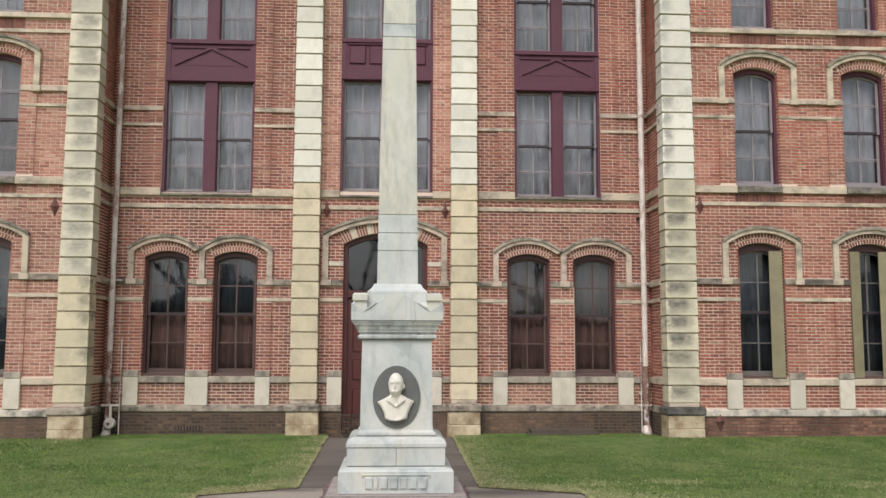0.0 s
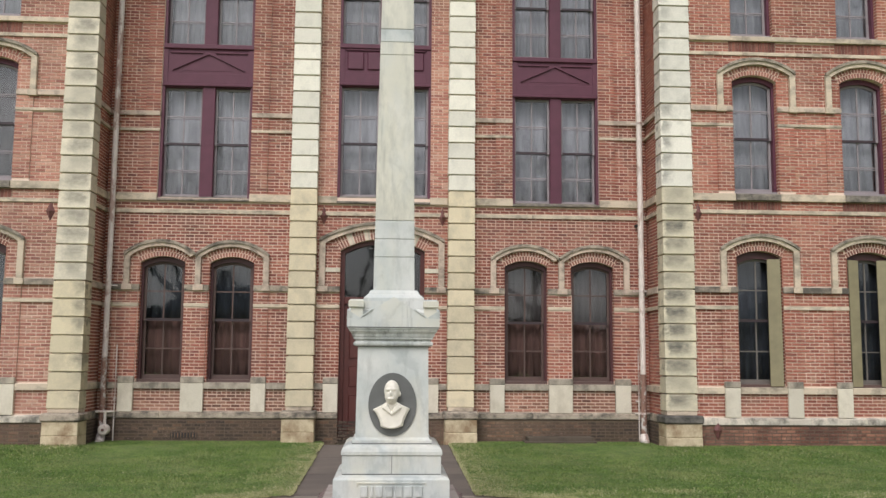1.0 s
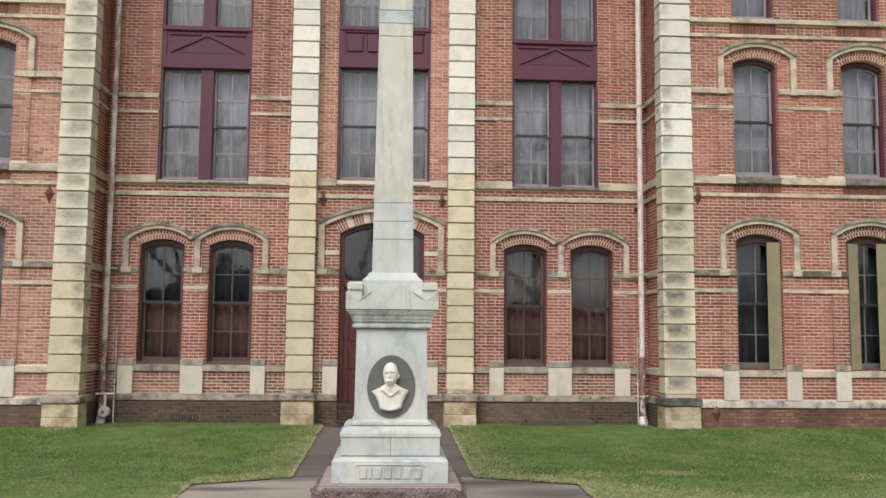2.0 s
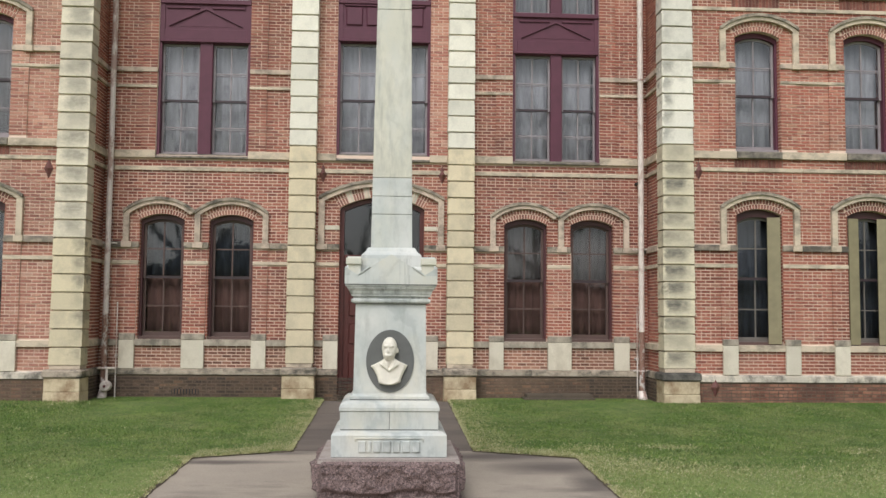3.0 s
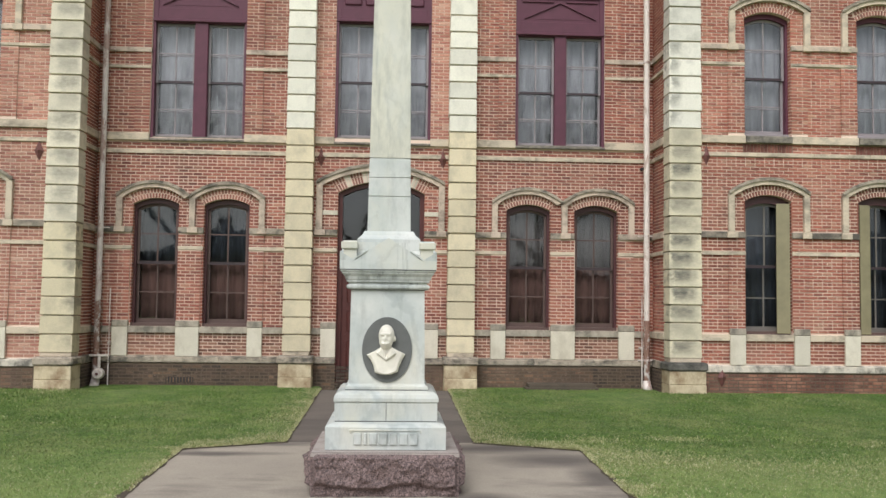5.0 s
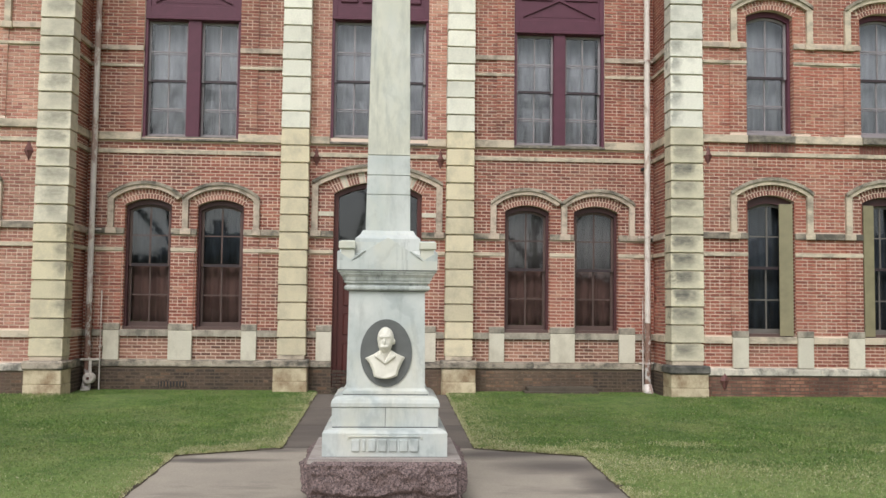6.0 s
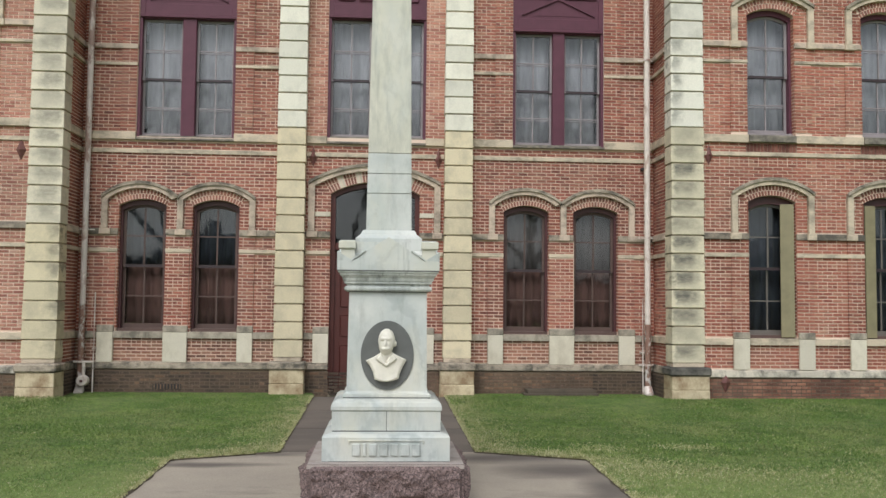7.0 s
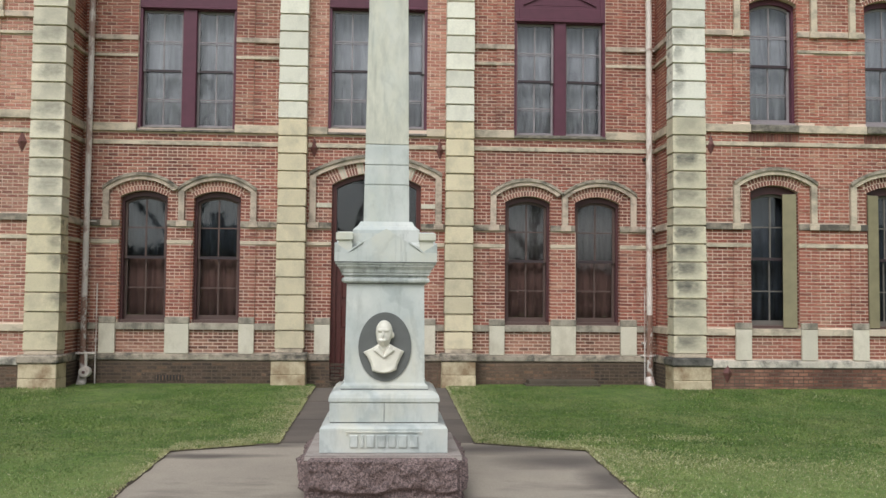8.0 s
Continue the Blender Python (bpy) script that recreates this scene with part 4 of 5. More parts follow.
# ---- arches and hoods ----
def brick_arch(a, face, depth, ring, n, mat, stones=()):
    t = thing("brick_arch", (a.cx, face, a.spring), "segmental arch of two rings of red bricks over an opening", "brick arch", "window arches", "structure")
    lim = math.asin(a.half / a.r)
    part("bedding", ribbon(a.line(ring - 0.005), a.line(0.002), face + 0.006, face + 0.1), MORTAR, t)
    step = 2 * lim / n
    half_ring = ring / 2
    for k in range(n):
        stone = k in stones
        rows = ((0.0, ring - 0.01),) if stone else ((0.0, half_ring - 0.009), (half_ring + 0.005, ring - 0.01))
        for row, (lo, hi) in enumerate(rows):
            shift = step * 0.5 if row and not stones else 0.0
            joint = 0.0105 / a.r
            a0, a1 = -lim + k * step + joint + shift, min(-lim + (k + 1) * step - joint + shift, lim)
            if a1 - a0 < 0.3 * step:
                continue
            pts = [(a.cx + r * math.sin(ang), a.cz + r * math.cos(ang)) for r, ang in ((a.r + lo, a0), (a.r + hi, a0), (a.r + hi, a1), (a.r + lo, a1))]
            part("voussoir" if stone else "brick", prism(pts, face - (0.02 if stone else 0.006), face + depth), BLOCK if stone else mat, t)


def hood(cx, half, z_end, z_top, foot, face, width, mat, legs=(True, True), label="lichened stone hood mould over the window"):
    rise = z_top - z_end
    r = (half * half + rise * rise) / (2 * rise)
    cz = z_top - r
    lim = math.asin(half / r)
    inner_half = half - width
    lim_i = math.asin(inner_half / (r - width))
    out, inn = [], []
    for a, b in zip(np.linspace(-lim, lim, 18), np.linspace(-lim_i, lim_i, 18)):
        out.append((cx + r * math.sin(a), cz + r * math.cos(a)))
        inn.append((cx + (r - width) * math.sin(b), cz + (r - width) * math.cos(b)))
    t = thing("window_hood", (cx, face, foot), label, "hood mould", "window hoods", "structure")
    bm = ribbon(out, inn, face - 0.075, face + 0.02)
    part("arch", bm, mat, t)
    fillet_o = [(x, z + 0.02) for x, z in out]
    fillet_i = [(x, z - 0.045) for x, z in out]
    part("drip", ribbon(fillet_o, fillet_i, face - 0.105, face - 0.05), LEDGE, t, "dark lichen-covered drip edge")
    for s, there in zip((-1, 1), legs):
        if there:
            x0, x1 = sorted((cx + s * half, cx + s * inner_half))
            part("leg", box(x0, x1, face - 0.072, face + 0.02, foot, inn[0][1] + 0.03, bevel=0.006), mat, t)
            part("foot", box(x0 - 0.03, x1 + 0.06 if s < 0 else x1 + 0.03, face - 0.085, face + 0.02, foot - 0.12, foot, bevel=0.008), mat, t)
    return t


for a in G_REC:
    brick_arch(a, 0.0, 0.12, 0.2, 17, BRICK_ARCH)
for cx, lg in ((-4.565, (True, False)), (-3.10, (True, True)), (2.985, (True, False)), (4.45, (True, True))):
    hood(cx, 0.755 if abs(cx + 3.1) < 0.1 or abs(cx - 4.45) < 0.1 else 0.73, 3.82, 4.10, IMP1, 0.0, 0.12, HOOD, lg)
brick_arch(A_DOOR, 0.0, 0.12, 0.30, 33, BRICK_ARCH, (4, 5, 10, 11, 15, 16, 17, 21, 22, 27, 28))
hood(-0.018, 1.305, 4.17, 4.53, IMP1, 0.0, 0.13, HOOD, label="lichened stone hood mould over the entrance")
for a in G_WING:
    brick_arch(a, WY, 0.12, 0.2, 17, BRICK_ARCH)
    hood(a.cx + 0.005, 0.81, 3.965, 4.24, IMP1, WY, 0.12, BAND)
for a in U_WING:
    brick_arch(a, WY, 0.12, 0.2, 17, BRICK_ARCH)
    hood(a.cx + 0.03, 0.815, 7.61, 7.89, 6.89, WY, 0.12, BAND)
for a in T_WING:
    brick_arch(a, WY, 0.12, 0.2, 17, BRICK_ARCH)
for arr, z0, z1 in ((U_WING, LOW1, BELT0), (T_WING, 8.045, 8.27)):
    for a in arr:
        t = thing("soldier_course", (a.cx, WY, z0), "row of upright dark red bricks below the sill", "brick course", "soldier courses", "structure")
        part("bedding", box(a.cx - 0.5, a.cx + 0.5, WY + 0.006, WY + 0.05, z0, z1), MORTAR_EAST, t)
        for k in range(14):
            x = a.cx - 0.49 + k * 0.07
            part("brick", box(x, x + 0.058, WY - 0.004, WY + 0.03, z0 + 0.006, z1 - 0.004), BRICK_DARK, t)


# ---- windows ----
def pane_bm(poly, y):
    return prism(poly, y, y + 0.005)


def sash(parent, arch, x0, x1, z0, z1, y, mat, rail=0.05, low=None, bottom=0.07, drop=0.06, storm=False):
    """A sash with a bar upright in the middle and one across; its head follows the arch where there is one."""
    s = thing("sash", (0, 0, 0))
    s.parent = parent
    s.location = Vector(((x0 + x1) / 2, y, z0)) - origin_of(parent)

    def head(x):
        if arch is None:
            return z1
        r = arch.r - drop
        return arch.cz + math.sqrt(max(r * r - (x - arch.cx) ** 2, 0.0))

    n = 10 if arch else 1
    part("stile", box(x0, x0 + rail, y, y + 0.045, z0, head(x0 + 0.01)), mat, s)
    part("stile", box(x1 - rail, x1, y, y + 0.045, z0, head(x1 - 0.01)), mat, s)
    part("rail", box(x0 + rail, x1 - rail, y + 0.001, y + 0.044, z0, z0 + bottom), low or mat, s)
    xs = np.linspace(x0 + rail, x1 - rail, n + 1)
    part("rail", ribbon([(x, head(x)) for x in xs], [(x, head(x) - rail) for x in xs], y + 0.001, y + 0.044), mat, s)
    cx, zm = (x0 + x1) / 2, z0 + (z1 - z0) * 0.5
    part("muntin", box(cx - 0.014, cx + 0.014, y + 0.008, y + 0.038, z0 + bottom, head(cx) - rail), mat, s)
    part("muntin", box(x0 + rail, x1 - rail, y + 0.010, y + 0.036, zm - 0.012, zm + 0.012), mat, s)
    if storm:
        part("storm_bar", box(x0 + rail, x1 - rail, y - 0.022, y - 0.010, zm - 0.058, zm - 0.045), mat, s, "thin bar of the outer storm sash")
    for xa, xb in ((x0 + rail - 0.005, cx), (cx, x1 - rail + 0.005)):
        low = part("pane", pane_bm([(xa, z0 + bottom - 0.005), (xb, z0 + bottom - 0.005), (xb, zm), (xa, zm)], y + 0.02), GLASS, s)
        m = np.linspace(xb, xa, n + 1)
        top = part("pane", pane_bm([(xa, zm), (xb, zm)] + [(x, head(x) - rail + 0.005) for x in m], y + 0.02), GLASS, s)
        low.visible_shadow = top.visible_shadow = False
    return s


def brick_reveal(parent, x0, x1, z0, z1, y0, y1, mat):
    """The brick ends that line both sides of an opening."""
    for xa, xb in ((x0 - 0.02, x0 + 0.004), (x1 - 0.004, x1 + 0.02)):
        bm = bmesh.new()
        for k in range(int((z1 - z0) / COURSE)):
            z = z0 + k * COURSE + 0.0095
            box(xa, xb, y0, y1, z, z + BH, bm)
        part("brick_reveal", bm, mat, parent, "brick ends lining the opening")


COUNT = [0]


def window_thing(at, label):
    COUNT[0] += 1
    return thing("window_%d" % COUNT[0], at, label, "window", kind="structure")


def arched_window(a, face, z0, mid, frame_mat, sash_mat, label, set_back=0.13, deep=0.10, brick=BRICK):
    t = window_thing((a.cx, face, z0), label)
    x0, x1 = a.cx - a.half, a.cx + a.half
    y = face + set_back
    f = 0.05
    part("jamb", box(x0, x0 + f, y, y + 0.24, z0, a.spring + 0.02), frame_mat, t)
    part("jamb", box(x1 - f, x1, y, y + 0.24, z0, a.spring + 0.02), frame_mat, t)
    # maroon head, made deeper to take in the shaded reveal under the arch
    part("head", ribbon(a.line(-0.001), a.line(-deep), y + 0.001, y + 0.239), frame_mat, t)
    part("window_sill", box(x0 + 0.005, x1 - 0.005, y - 0.05, y + 0.24, z0 - 0.01, z0 + 0.06, bevel=0.006), SASH_LOW if frame_mat is MAROON else SASH, t)
    brick_reveal(t, x0, x1, z0 + 0.062, a.spring, face + 0.003, y, brick)
    sash(t, a, x0 + f, x1 - f, mid - 0.03, a.top - deep, y + 0.07, sash_mat, low=RAIL, bottom=0.05, drop=deep, storm=sash_mat is SASH)
    sash(t, None, x0 + f, x1 - f, z0 + 0.06, mid + 0.03, y + 0.125, sash_mat, bottom=0.09, storm=sash_mat is SASH)
    return t


for a in G_REC:
    arched_window(a, 0.0, SILL1, 2.48, MAROON, SASH_LOW, "arched sash window in a maroon frame with brown curtains inside")
for a in G_WING:
    arched_window(a, WY, SILL1, 2.53, MAROON, SASH_GREY, "arched sash window with olive interior shutters", deep=0.15, brick=BRICK_WEST if a.cx < 0 else BRICK_WING)
for a in U_WING:
    arched_window(a, WY, BELT1, 6.27, PURPLE, SASH, "arched upper sash window with grey curtains", brick=BRICK_WEST if a.cx < 0 else BRICK_WING)
for a in T_WING:
    arched_window(a, WY, 8.38, 9.5, PURPLE, SASH, "arched top-floor sash window with grey curtains", brick=BRICK_WEST if a.cx < 0 else BRICK_WING)


def tall_unit(x0, x1, z0, z1, mull, label):
    t = window_thing(((x0 + x1) / 2, 0, z0), label)
    y = 0.05
    m0, m1 = mull
    part("jamb", box(x0, x0 + 0.055, y - 0.02, y + 0.26, z0, z1), PURPLE, t)
    part("jamb", box(x1 - 0.055, x1, y - 0.02, y + 0.26, z0, z1), PURPLE, t)
    part("mullion", box(m0, m1, y, y + 0.26, z0, z1, bevel=0.012), PURPLE, t)
    part("head", box(x0 + 0.055, x1 - 0.055, y + 0.01, y + 0.24, z1 - 0.03, z1), PURPLE, t)
    part("window_sill", box(x0 + 0.055, x1 - 0.055, y - 0.03, y + 0.25, z0 - 0.02, z0 + 0.03, bevel=0.006), SILL, t, "mossy stone sill")
    mid = z0 + (z1 - z0) * 0.49
    for a, c in ((x0 + 0.055, m0), (m1, x1 - 0.055)):
        sash(t, None, a, c, mid - 0.025, z1 - 0.03, y + 0.10, SASH, rail=0.042, low=RAIL, bottom=0.045, storm=True)
        sash(t, None, a, c, z0 + 0.03, mid + 0.025, y + 0.155, SASH, rail=0.042, bottom=0.075, storm=True)
    return t


def pleated(name, x0, x1, z0, z1, y, mat, label, seed, waves=5):
    rng = random.Random(seed)
    bm = bmesh.new()
    n = waves * 8
    ph = rng.uniform(0, 6)
    rows = []
    for z in (z0, (z0 + z1) / 2, z1):
        row = []
        for k in range(n + 1):
            u = k / n
            d = 0.022 * math.sin(u * waves * math.tau + ph) + 0.012 * math.sin(u * waves * 2.3 * math.tau + ph * 2 + z)
            row.append(bm.verts.new((x0 + (x1 - x0) * u, y + d, z)))
        rows.append(row)
    for a, c in zip(rows, rows[1:]):
        for k in range(n):
            bm.faces.new((a[k], a[k + 1], c[k + 1], c[k]))
    ob = part(name, bm, mat, smooth=True)
    ob.modifiers.new("thickness", "SOLIDIFY").thickness = 0.004
    return tagged(ob, label, "curtain", "curtains", "")


def spandrel(x0, x1, z0, z1, plain):
    t = thing("spandrel_panel", ((x0 + x1) / 2, 0, z0), "plum painted wooden panel with raised mouldings between storeys", "spandrel panel", "spandrel panels", "structure")
    y = 0.045
    part("board", box(x0, x1, y, y + 0.2, z0, z1), PURPLE, t)
    part("moulding", box(x0, x1, y - 0.05, y + 0.01, z1 - 0.07, z1 + 0.03, bevel=0.012), PURPLE, t)
    part("moulding", box(x0, x1, y - 0.045, y + 0.01, z0 - 0.012, z0 + 0.045, bevel=0.012), PURPLE, t)
    part("stile", box(x0, x0 + 0.1, y - 0.022, y + 0.01, z0 + 0.046, z1 - 0.071), PURPLE, t)
    part("stile", box(x1 - 0.1, x1, y - 0.022, y + 0.01, z0 + 0.046, z1 - 0.071), PURPLE, t)
    part("low_board", box(x0 + 0.1, x1 - 0.1, y - 0.02, y + 0.01, z0 + 0.046, z0 + 0.27, bevel=0.005), PURPLE, t)
    cx, w = (x0 + x1) / 2, x1 - x0
    zt = z1 - 0.19
    if plain:
        wide = (w - 0.32 - 3 * 0.07) / 4
        for k in range(4):
            a = x0 + 0.16 + k * (wide + 0.07)
            bm = box(a, a + wide, y - 0.03, y + 0.01, z0 + 0.34, zt + 0.06, bevel=0.024)
            part("panel", bm, PURPLE, t)
        part("moulding", box(x0 + 0.13, x1 - 0.13, y - 0.04, y + 0.01, zt + 0.075, zt + 0.105, bevel=0.006), PURPLE, t)
    else:
        for s in (-1, 1):
            a, c = cx + s * w * 0.40, cx
            za, zc = z0 + 0.33, zt + 0.01
            pts = [(a, za), (c, zc), (c, zc + 0.045), (a, za + 0.045)]
            part("raking_moulding", prism(pts, y - 0.034, y + 0.01), PURPLE, t)
            p, q = sorted((cx + s * 0.13, cx + s * (w / 2 - 0.14)))
            part("moulding", box(p, q, y - 0.03, y + 0.01, zt + 0.025, zt + 0.06, bevel=0.006), PURPLE, t)
        part("tympanum", prism([(cx - w * 0.30, z0 + 0.335), (cx + w * 0.30, z0 + 0.335), (cx, zt - 0.07)], y - 0.007, y + 0.01), PURPLE, t)
    return t


for no, (x0, x1, z0, zh, zt) in enumerate(BAYS):
    m = ((-3.86, -3.59), (3.545, 3.79), (-0.13, 0.12))[no]
    tall_unit(x0, x1, z0, zh, m, "paired tall sash windows in a plum frame with grey sheer curtains")
    spandrel(x0, x1, zh, zt, no == 2)
    tall_unit(x0, x1, zt, 10.6, m, "paired top-floor sash windows in a plum frame")
    for k, (a, c) in enumerate(((x0 + 0.1, m[0] - 0.02), (m[1] + 0.02, x1 - 0.1))):
        pleated("curtain", a, c, z0 + 0.02, zh - 0.02, 0.40, SHEER, "grey sheer curtain hanging behind the glass", no * 7 + k, 3)
        pleated("curtain", a, c, zt + 0.02, 10.55, 0.40, SHEER, "grey sheer curtain hanging behind the glass", no * 9 + k + 40)
# upper left sheets are added, to carry the dark bluish reflection of the glass
for no, a in enumerate(G_REC):
    pleated("curtain", a.cx - 0.42, a.cx + 0.42, 1.24, 2.5, 0.40, BROWN_BLIND, "dark reddish brown half curtain", 60 + no, 4)
    pleated("curtain", a.cx - 0.42, a.cx + 0.42, 2.52, 3.75, 0.42, TAUPE if no > 1 else REFLECTION_INK, "dull grey curtain in the upper sash" if no > 1 else "added dark sheet in the upper sash, tinted bluish as reflected sky", 70 + no, 4)
for no, a in enumerate(G_WING):
    pleated("curtain", a.cx - 0.43, a.cx + 0.43, 1.3, 3.85, WY + 0.43, REFLECTION_INK, "added dark sheet behind the shutters, tinted bluish as reflected sky", 75 + no, 4)
for no, a in enumerate(U_WING + T_WING):
    z0, z1 = (BELT1, a.top) if no < 3 else (8.4, 10.6)
    pleated("curtain", a.cx - 0.43, a.cx + 0.43, z0 + 0.03, z1, WY + 0.43, TAUPE if no == 0 else SHEER, "grey curtain behind an arched window", 80 + no, 4)


def shutter(x0, y0, x1, y1, z0, z1):
    """A board shutter that stands ajar inside the opening."""
    t = thing("shutter", (x0, y0, z0), "olive painted board shutter standing ajar", "shutter", "window shutters")
    d = Vector((x1 - x0, y1 - y0, 0))
    nrm = Vector((-d.y, d.x, 0)).normalized() * 0.014
    bm = bmesh.new()
    v = []
    for z in (z0, z1):
        for px, py, s in ((x0, y0, 1), (x1, y1, 1), (x1, y1, -1), (x0, y0, -1)):
            v.append(bm.verts.new((px + s * nrm.x, py + s * nrm.y, z)))
    for q in ((3, 2, 1, 0), (4, 5, 6, 7), (0, 1, 5, 4), (1, 2, 6, 5), (2, 3, 7, 6), (3, 0, 4, 7)):
        bm.faces.new([v[i] for i in q])
    bmesh.ops.bevel(bm, geom=bm.edges[:], offset=0.004, segments=1, affect="EDGES")
    part("board", bm, OLIVE, t)


a = G_WING[1]
shutter(a.cx + 0.18, WY + 0.06, a.cx + 0.435, WY + 0.02, SILL1 + 0.02, 3.76)
a = G_WING[2]
shutter(a.cx - 0.435, WY + 0.02, a.cx - 0.21, WY + 0.06, SILL1 + 0.02, 3.76)
shutter(a.cx + 0.18, WY + 0.06, a.cx + 0.435, WY + 0.02, SILL1 + 0.02, 3.76)


# ---- entrance ----
def entrance():
    a = A_DOOR
    t = thing("door_1", (a.cx, 0.15, 0.02), "tall oxblood double door with an arched dark fanlight", "door", kind="structure")
    x0, x1, y = a.cx - a.half, a.cx + a.half, 0.12
    part("jamb", box(x0, x0 + 0.09, y, y + 0.24, 0.0, a.spring + 0.02), DOOR, t)
    part("jamb", box(x1 - 0.09, x1, y, y + 0.24, 0.0, a.spring + 0.02), DOOR, t)
    part("head", ribbon(a.line(-0.001), a.line(-0.09), y + 0.001, y + 0.239), DOOR, t)
    brick_reveal(t, x0, x1, 0.06, a.spring, 0.003, y, BRICK)
    part("transom", box(x0 + 0.09, x1 - 0.09, y + 0.01, y + 0.2, 2.83, 2.98, bevel=0.012), DOOR, t)
    xs = np.linspace(x1 - 0.09, x0 + 0.09, 16)
    r = a.r - 0.085
    pane = part("fanlight", prism([(x0 + 0.09, 2.98), (x1 - 0.09, 2.98)] + [(x, a.cz + math.sqrt(r * r - (x - a.cx) ** 2)) for x in xs], y + 0.10, y + 0.106), GLASS, t)
    pane.visible_shadow = False
    part("threshold", box(x0, x1, y - 0.12, y + 0.25, -0.05, 0.055, bevel=0.01), LEDGE, t)
    for p, q in ((x0 + 0.09, a.cx - 0.003), (a.cx + 0.003, x1 - 0.09)):
        leaf = part("door_leaf", box(p, q, y + 0.08, y + 0.13, 0.06, 2.83), DOOR, t)
        for z0, z1 in ((0.2, 0.95), (1.12, 1.55), (1.7, 2.68)):
            b = box(p + 0.12, q - 0.12, y + 0.062, y + 0.085, z0, z1, bevel=0.02)
            part("panel", b, DOOR, leaf)
        part("stile", box(p, p + 0.1, y + 0.068, y + 0.082, 0.07, 2.82), DOOR, leaf)
        part("stile", box(q - 0.1, q, y + 0.068, y + 0.082, 0.07, 2.82), DOOR, leaf)
    part("knob", tube([(a.cx - 0.07, y + 0.068, 1.08), (a.cx - 0.07, y + 0.02, 1.08), (a.cx - 0.07, y + 0.0, 1.08)], [0.012, 0.028, 0.018]), IRON, t)


entrance()


# ---- iron anchors, pipes, vents ----
def anchor(x, face, z, w=0.085, h=0.19):
    t = thing("wall_anchor", (x, face, z - h), "rusty plum iron diamond wall anchor with a ridged face", "wall anchor", "wall anchors")
    bm = bmesh.new()
    rim = [bm.verts.new((x + dx * w, face - 0.012, z + dz * h)) for dx, dz in ((-1, 0), (0, -1), (1, 0), (0, 1))]
    back = [bm.verts.new((v.co.x, face + 0.01, v.co.z)) for v in rim]
    tip = bm.verts.new((x, face - 0.075, z))
    for i in range(4):
        bm.faces.new((rim[i], rim[(i + 1) % 4], tip))
        bm.faces.new((rim[i], back[i], back[(i + 1) % 4], rim[(i + 1) % 4]))
    part("plate", bm, IRON, t)
    part("bolt", tube([(x, face - 0.06, z), (x, face - 0.095, z)], [0.016, 0.014], 8), IRON, t)


for x, f, z in ((-1.245, 0.0, 4.67), (1.24, 0.0, 4.67), (6.33, WY, 4.68), (-6.42, WY, 4.50), (6.60, WY - 0.06, 0.375)):
    anchor(x, f, z)


def downpipe(x, y, r, painted, split):
    t = thing("downpipe", (x, y, 0), "peeling painted iron downpipe, rusty near its foot", "downpipe", "downpipes")
    part("pipe", tube([(x, y, split), (x, y, TOP)], [r, r], 14), painted, t, smooth=True)
    part("lower_pipe", tube([(x, y, 0.16), (x, y, split - 0.005)], [r * 1.02, r * 1.02], 14), PIPE_RUST, t, "rust-streaked lower pipe", smooth=True)
    for z in (0.62, 3.15, 6.75, 9.8):
        part("strap", tube([(x, y, z - 0.02), (x, y, z + 0.02)], [r + 0.012, r + 0.012], 14), PIPE, t)
        part("bracket", box(x - 0.17, x + 0.17, y + 0.03, y + 0.06, z - 0.012, z + 0.012), PIPE, t)
    part("shoe", tube([(x, y, 0.2), (x, y - 0.02, 0.1), (x, y - 0.09, 0.03), (x, y - 0.16, 0.02)], [r * 1.25, r * 1.55, r * 1.5, r * 1.2], 14), PIPE, t, "bulging cast shoe", smooth=True)
    return t


west_pipe = downpipe(-5.555, -0.16, 0.058, PIPE, 1.72)
east_pipe = downpipe(5.43, -0.16, 0.06, PIPE_WHITE, 1.42)
part("hook", box(5.335, 5.39, -0.11, 0.0, 4.52, 4.575, bevel=0.01), BLACK, east_pipe, "black iron hook")
t = thing("cleanout", (-5.47, -0.3, 0.12), "white painted round pipe cleanout with a cap", "pipe fitting")
part("cap", tube([(-5.47, -0.20, 0.27), (-5.47, -0.34, 0.27), (-5.47, -0.36, 0.27)], [0.105, 0.105, 0.085], 18), PIPE_WHITE, t)
part("plug", box(-5.495, -5.445, -0.39, -0.355, 0.245, 0.295, bevel=0.008), IRON, t)
part("riser", tube([(-5.47, -0.24, 0.35), (-5.47, -0.24, 0.62)], [0.03, 0.03], 10), PIPE_WHITE, t)
part("cross_pipe", tube([(-5.66, -0.24, 0.62), (-5.30, -0.24, 0.62)], [0.022, 0.022], 10), PIPE_WHITE, t)
for x, top in ((-5.33, 1.95), (5.34, 1.95)):
    t = thing("conduit", (x, -0.13, 0), "thin grey conduit pipe standing beside the downpipe", "conduit", "conduits")
    part("pipe", tube([(x, -0.13, -0.05), (x, -0.13, top)], [0.013, 0.013], 8), PIPE, t, smooth=True)
    part("clip", box(x - 0.035, x + 0.035, -0.12, 0.0, 0.85, 0.88), PIPE, t)

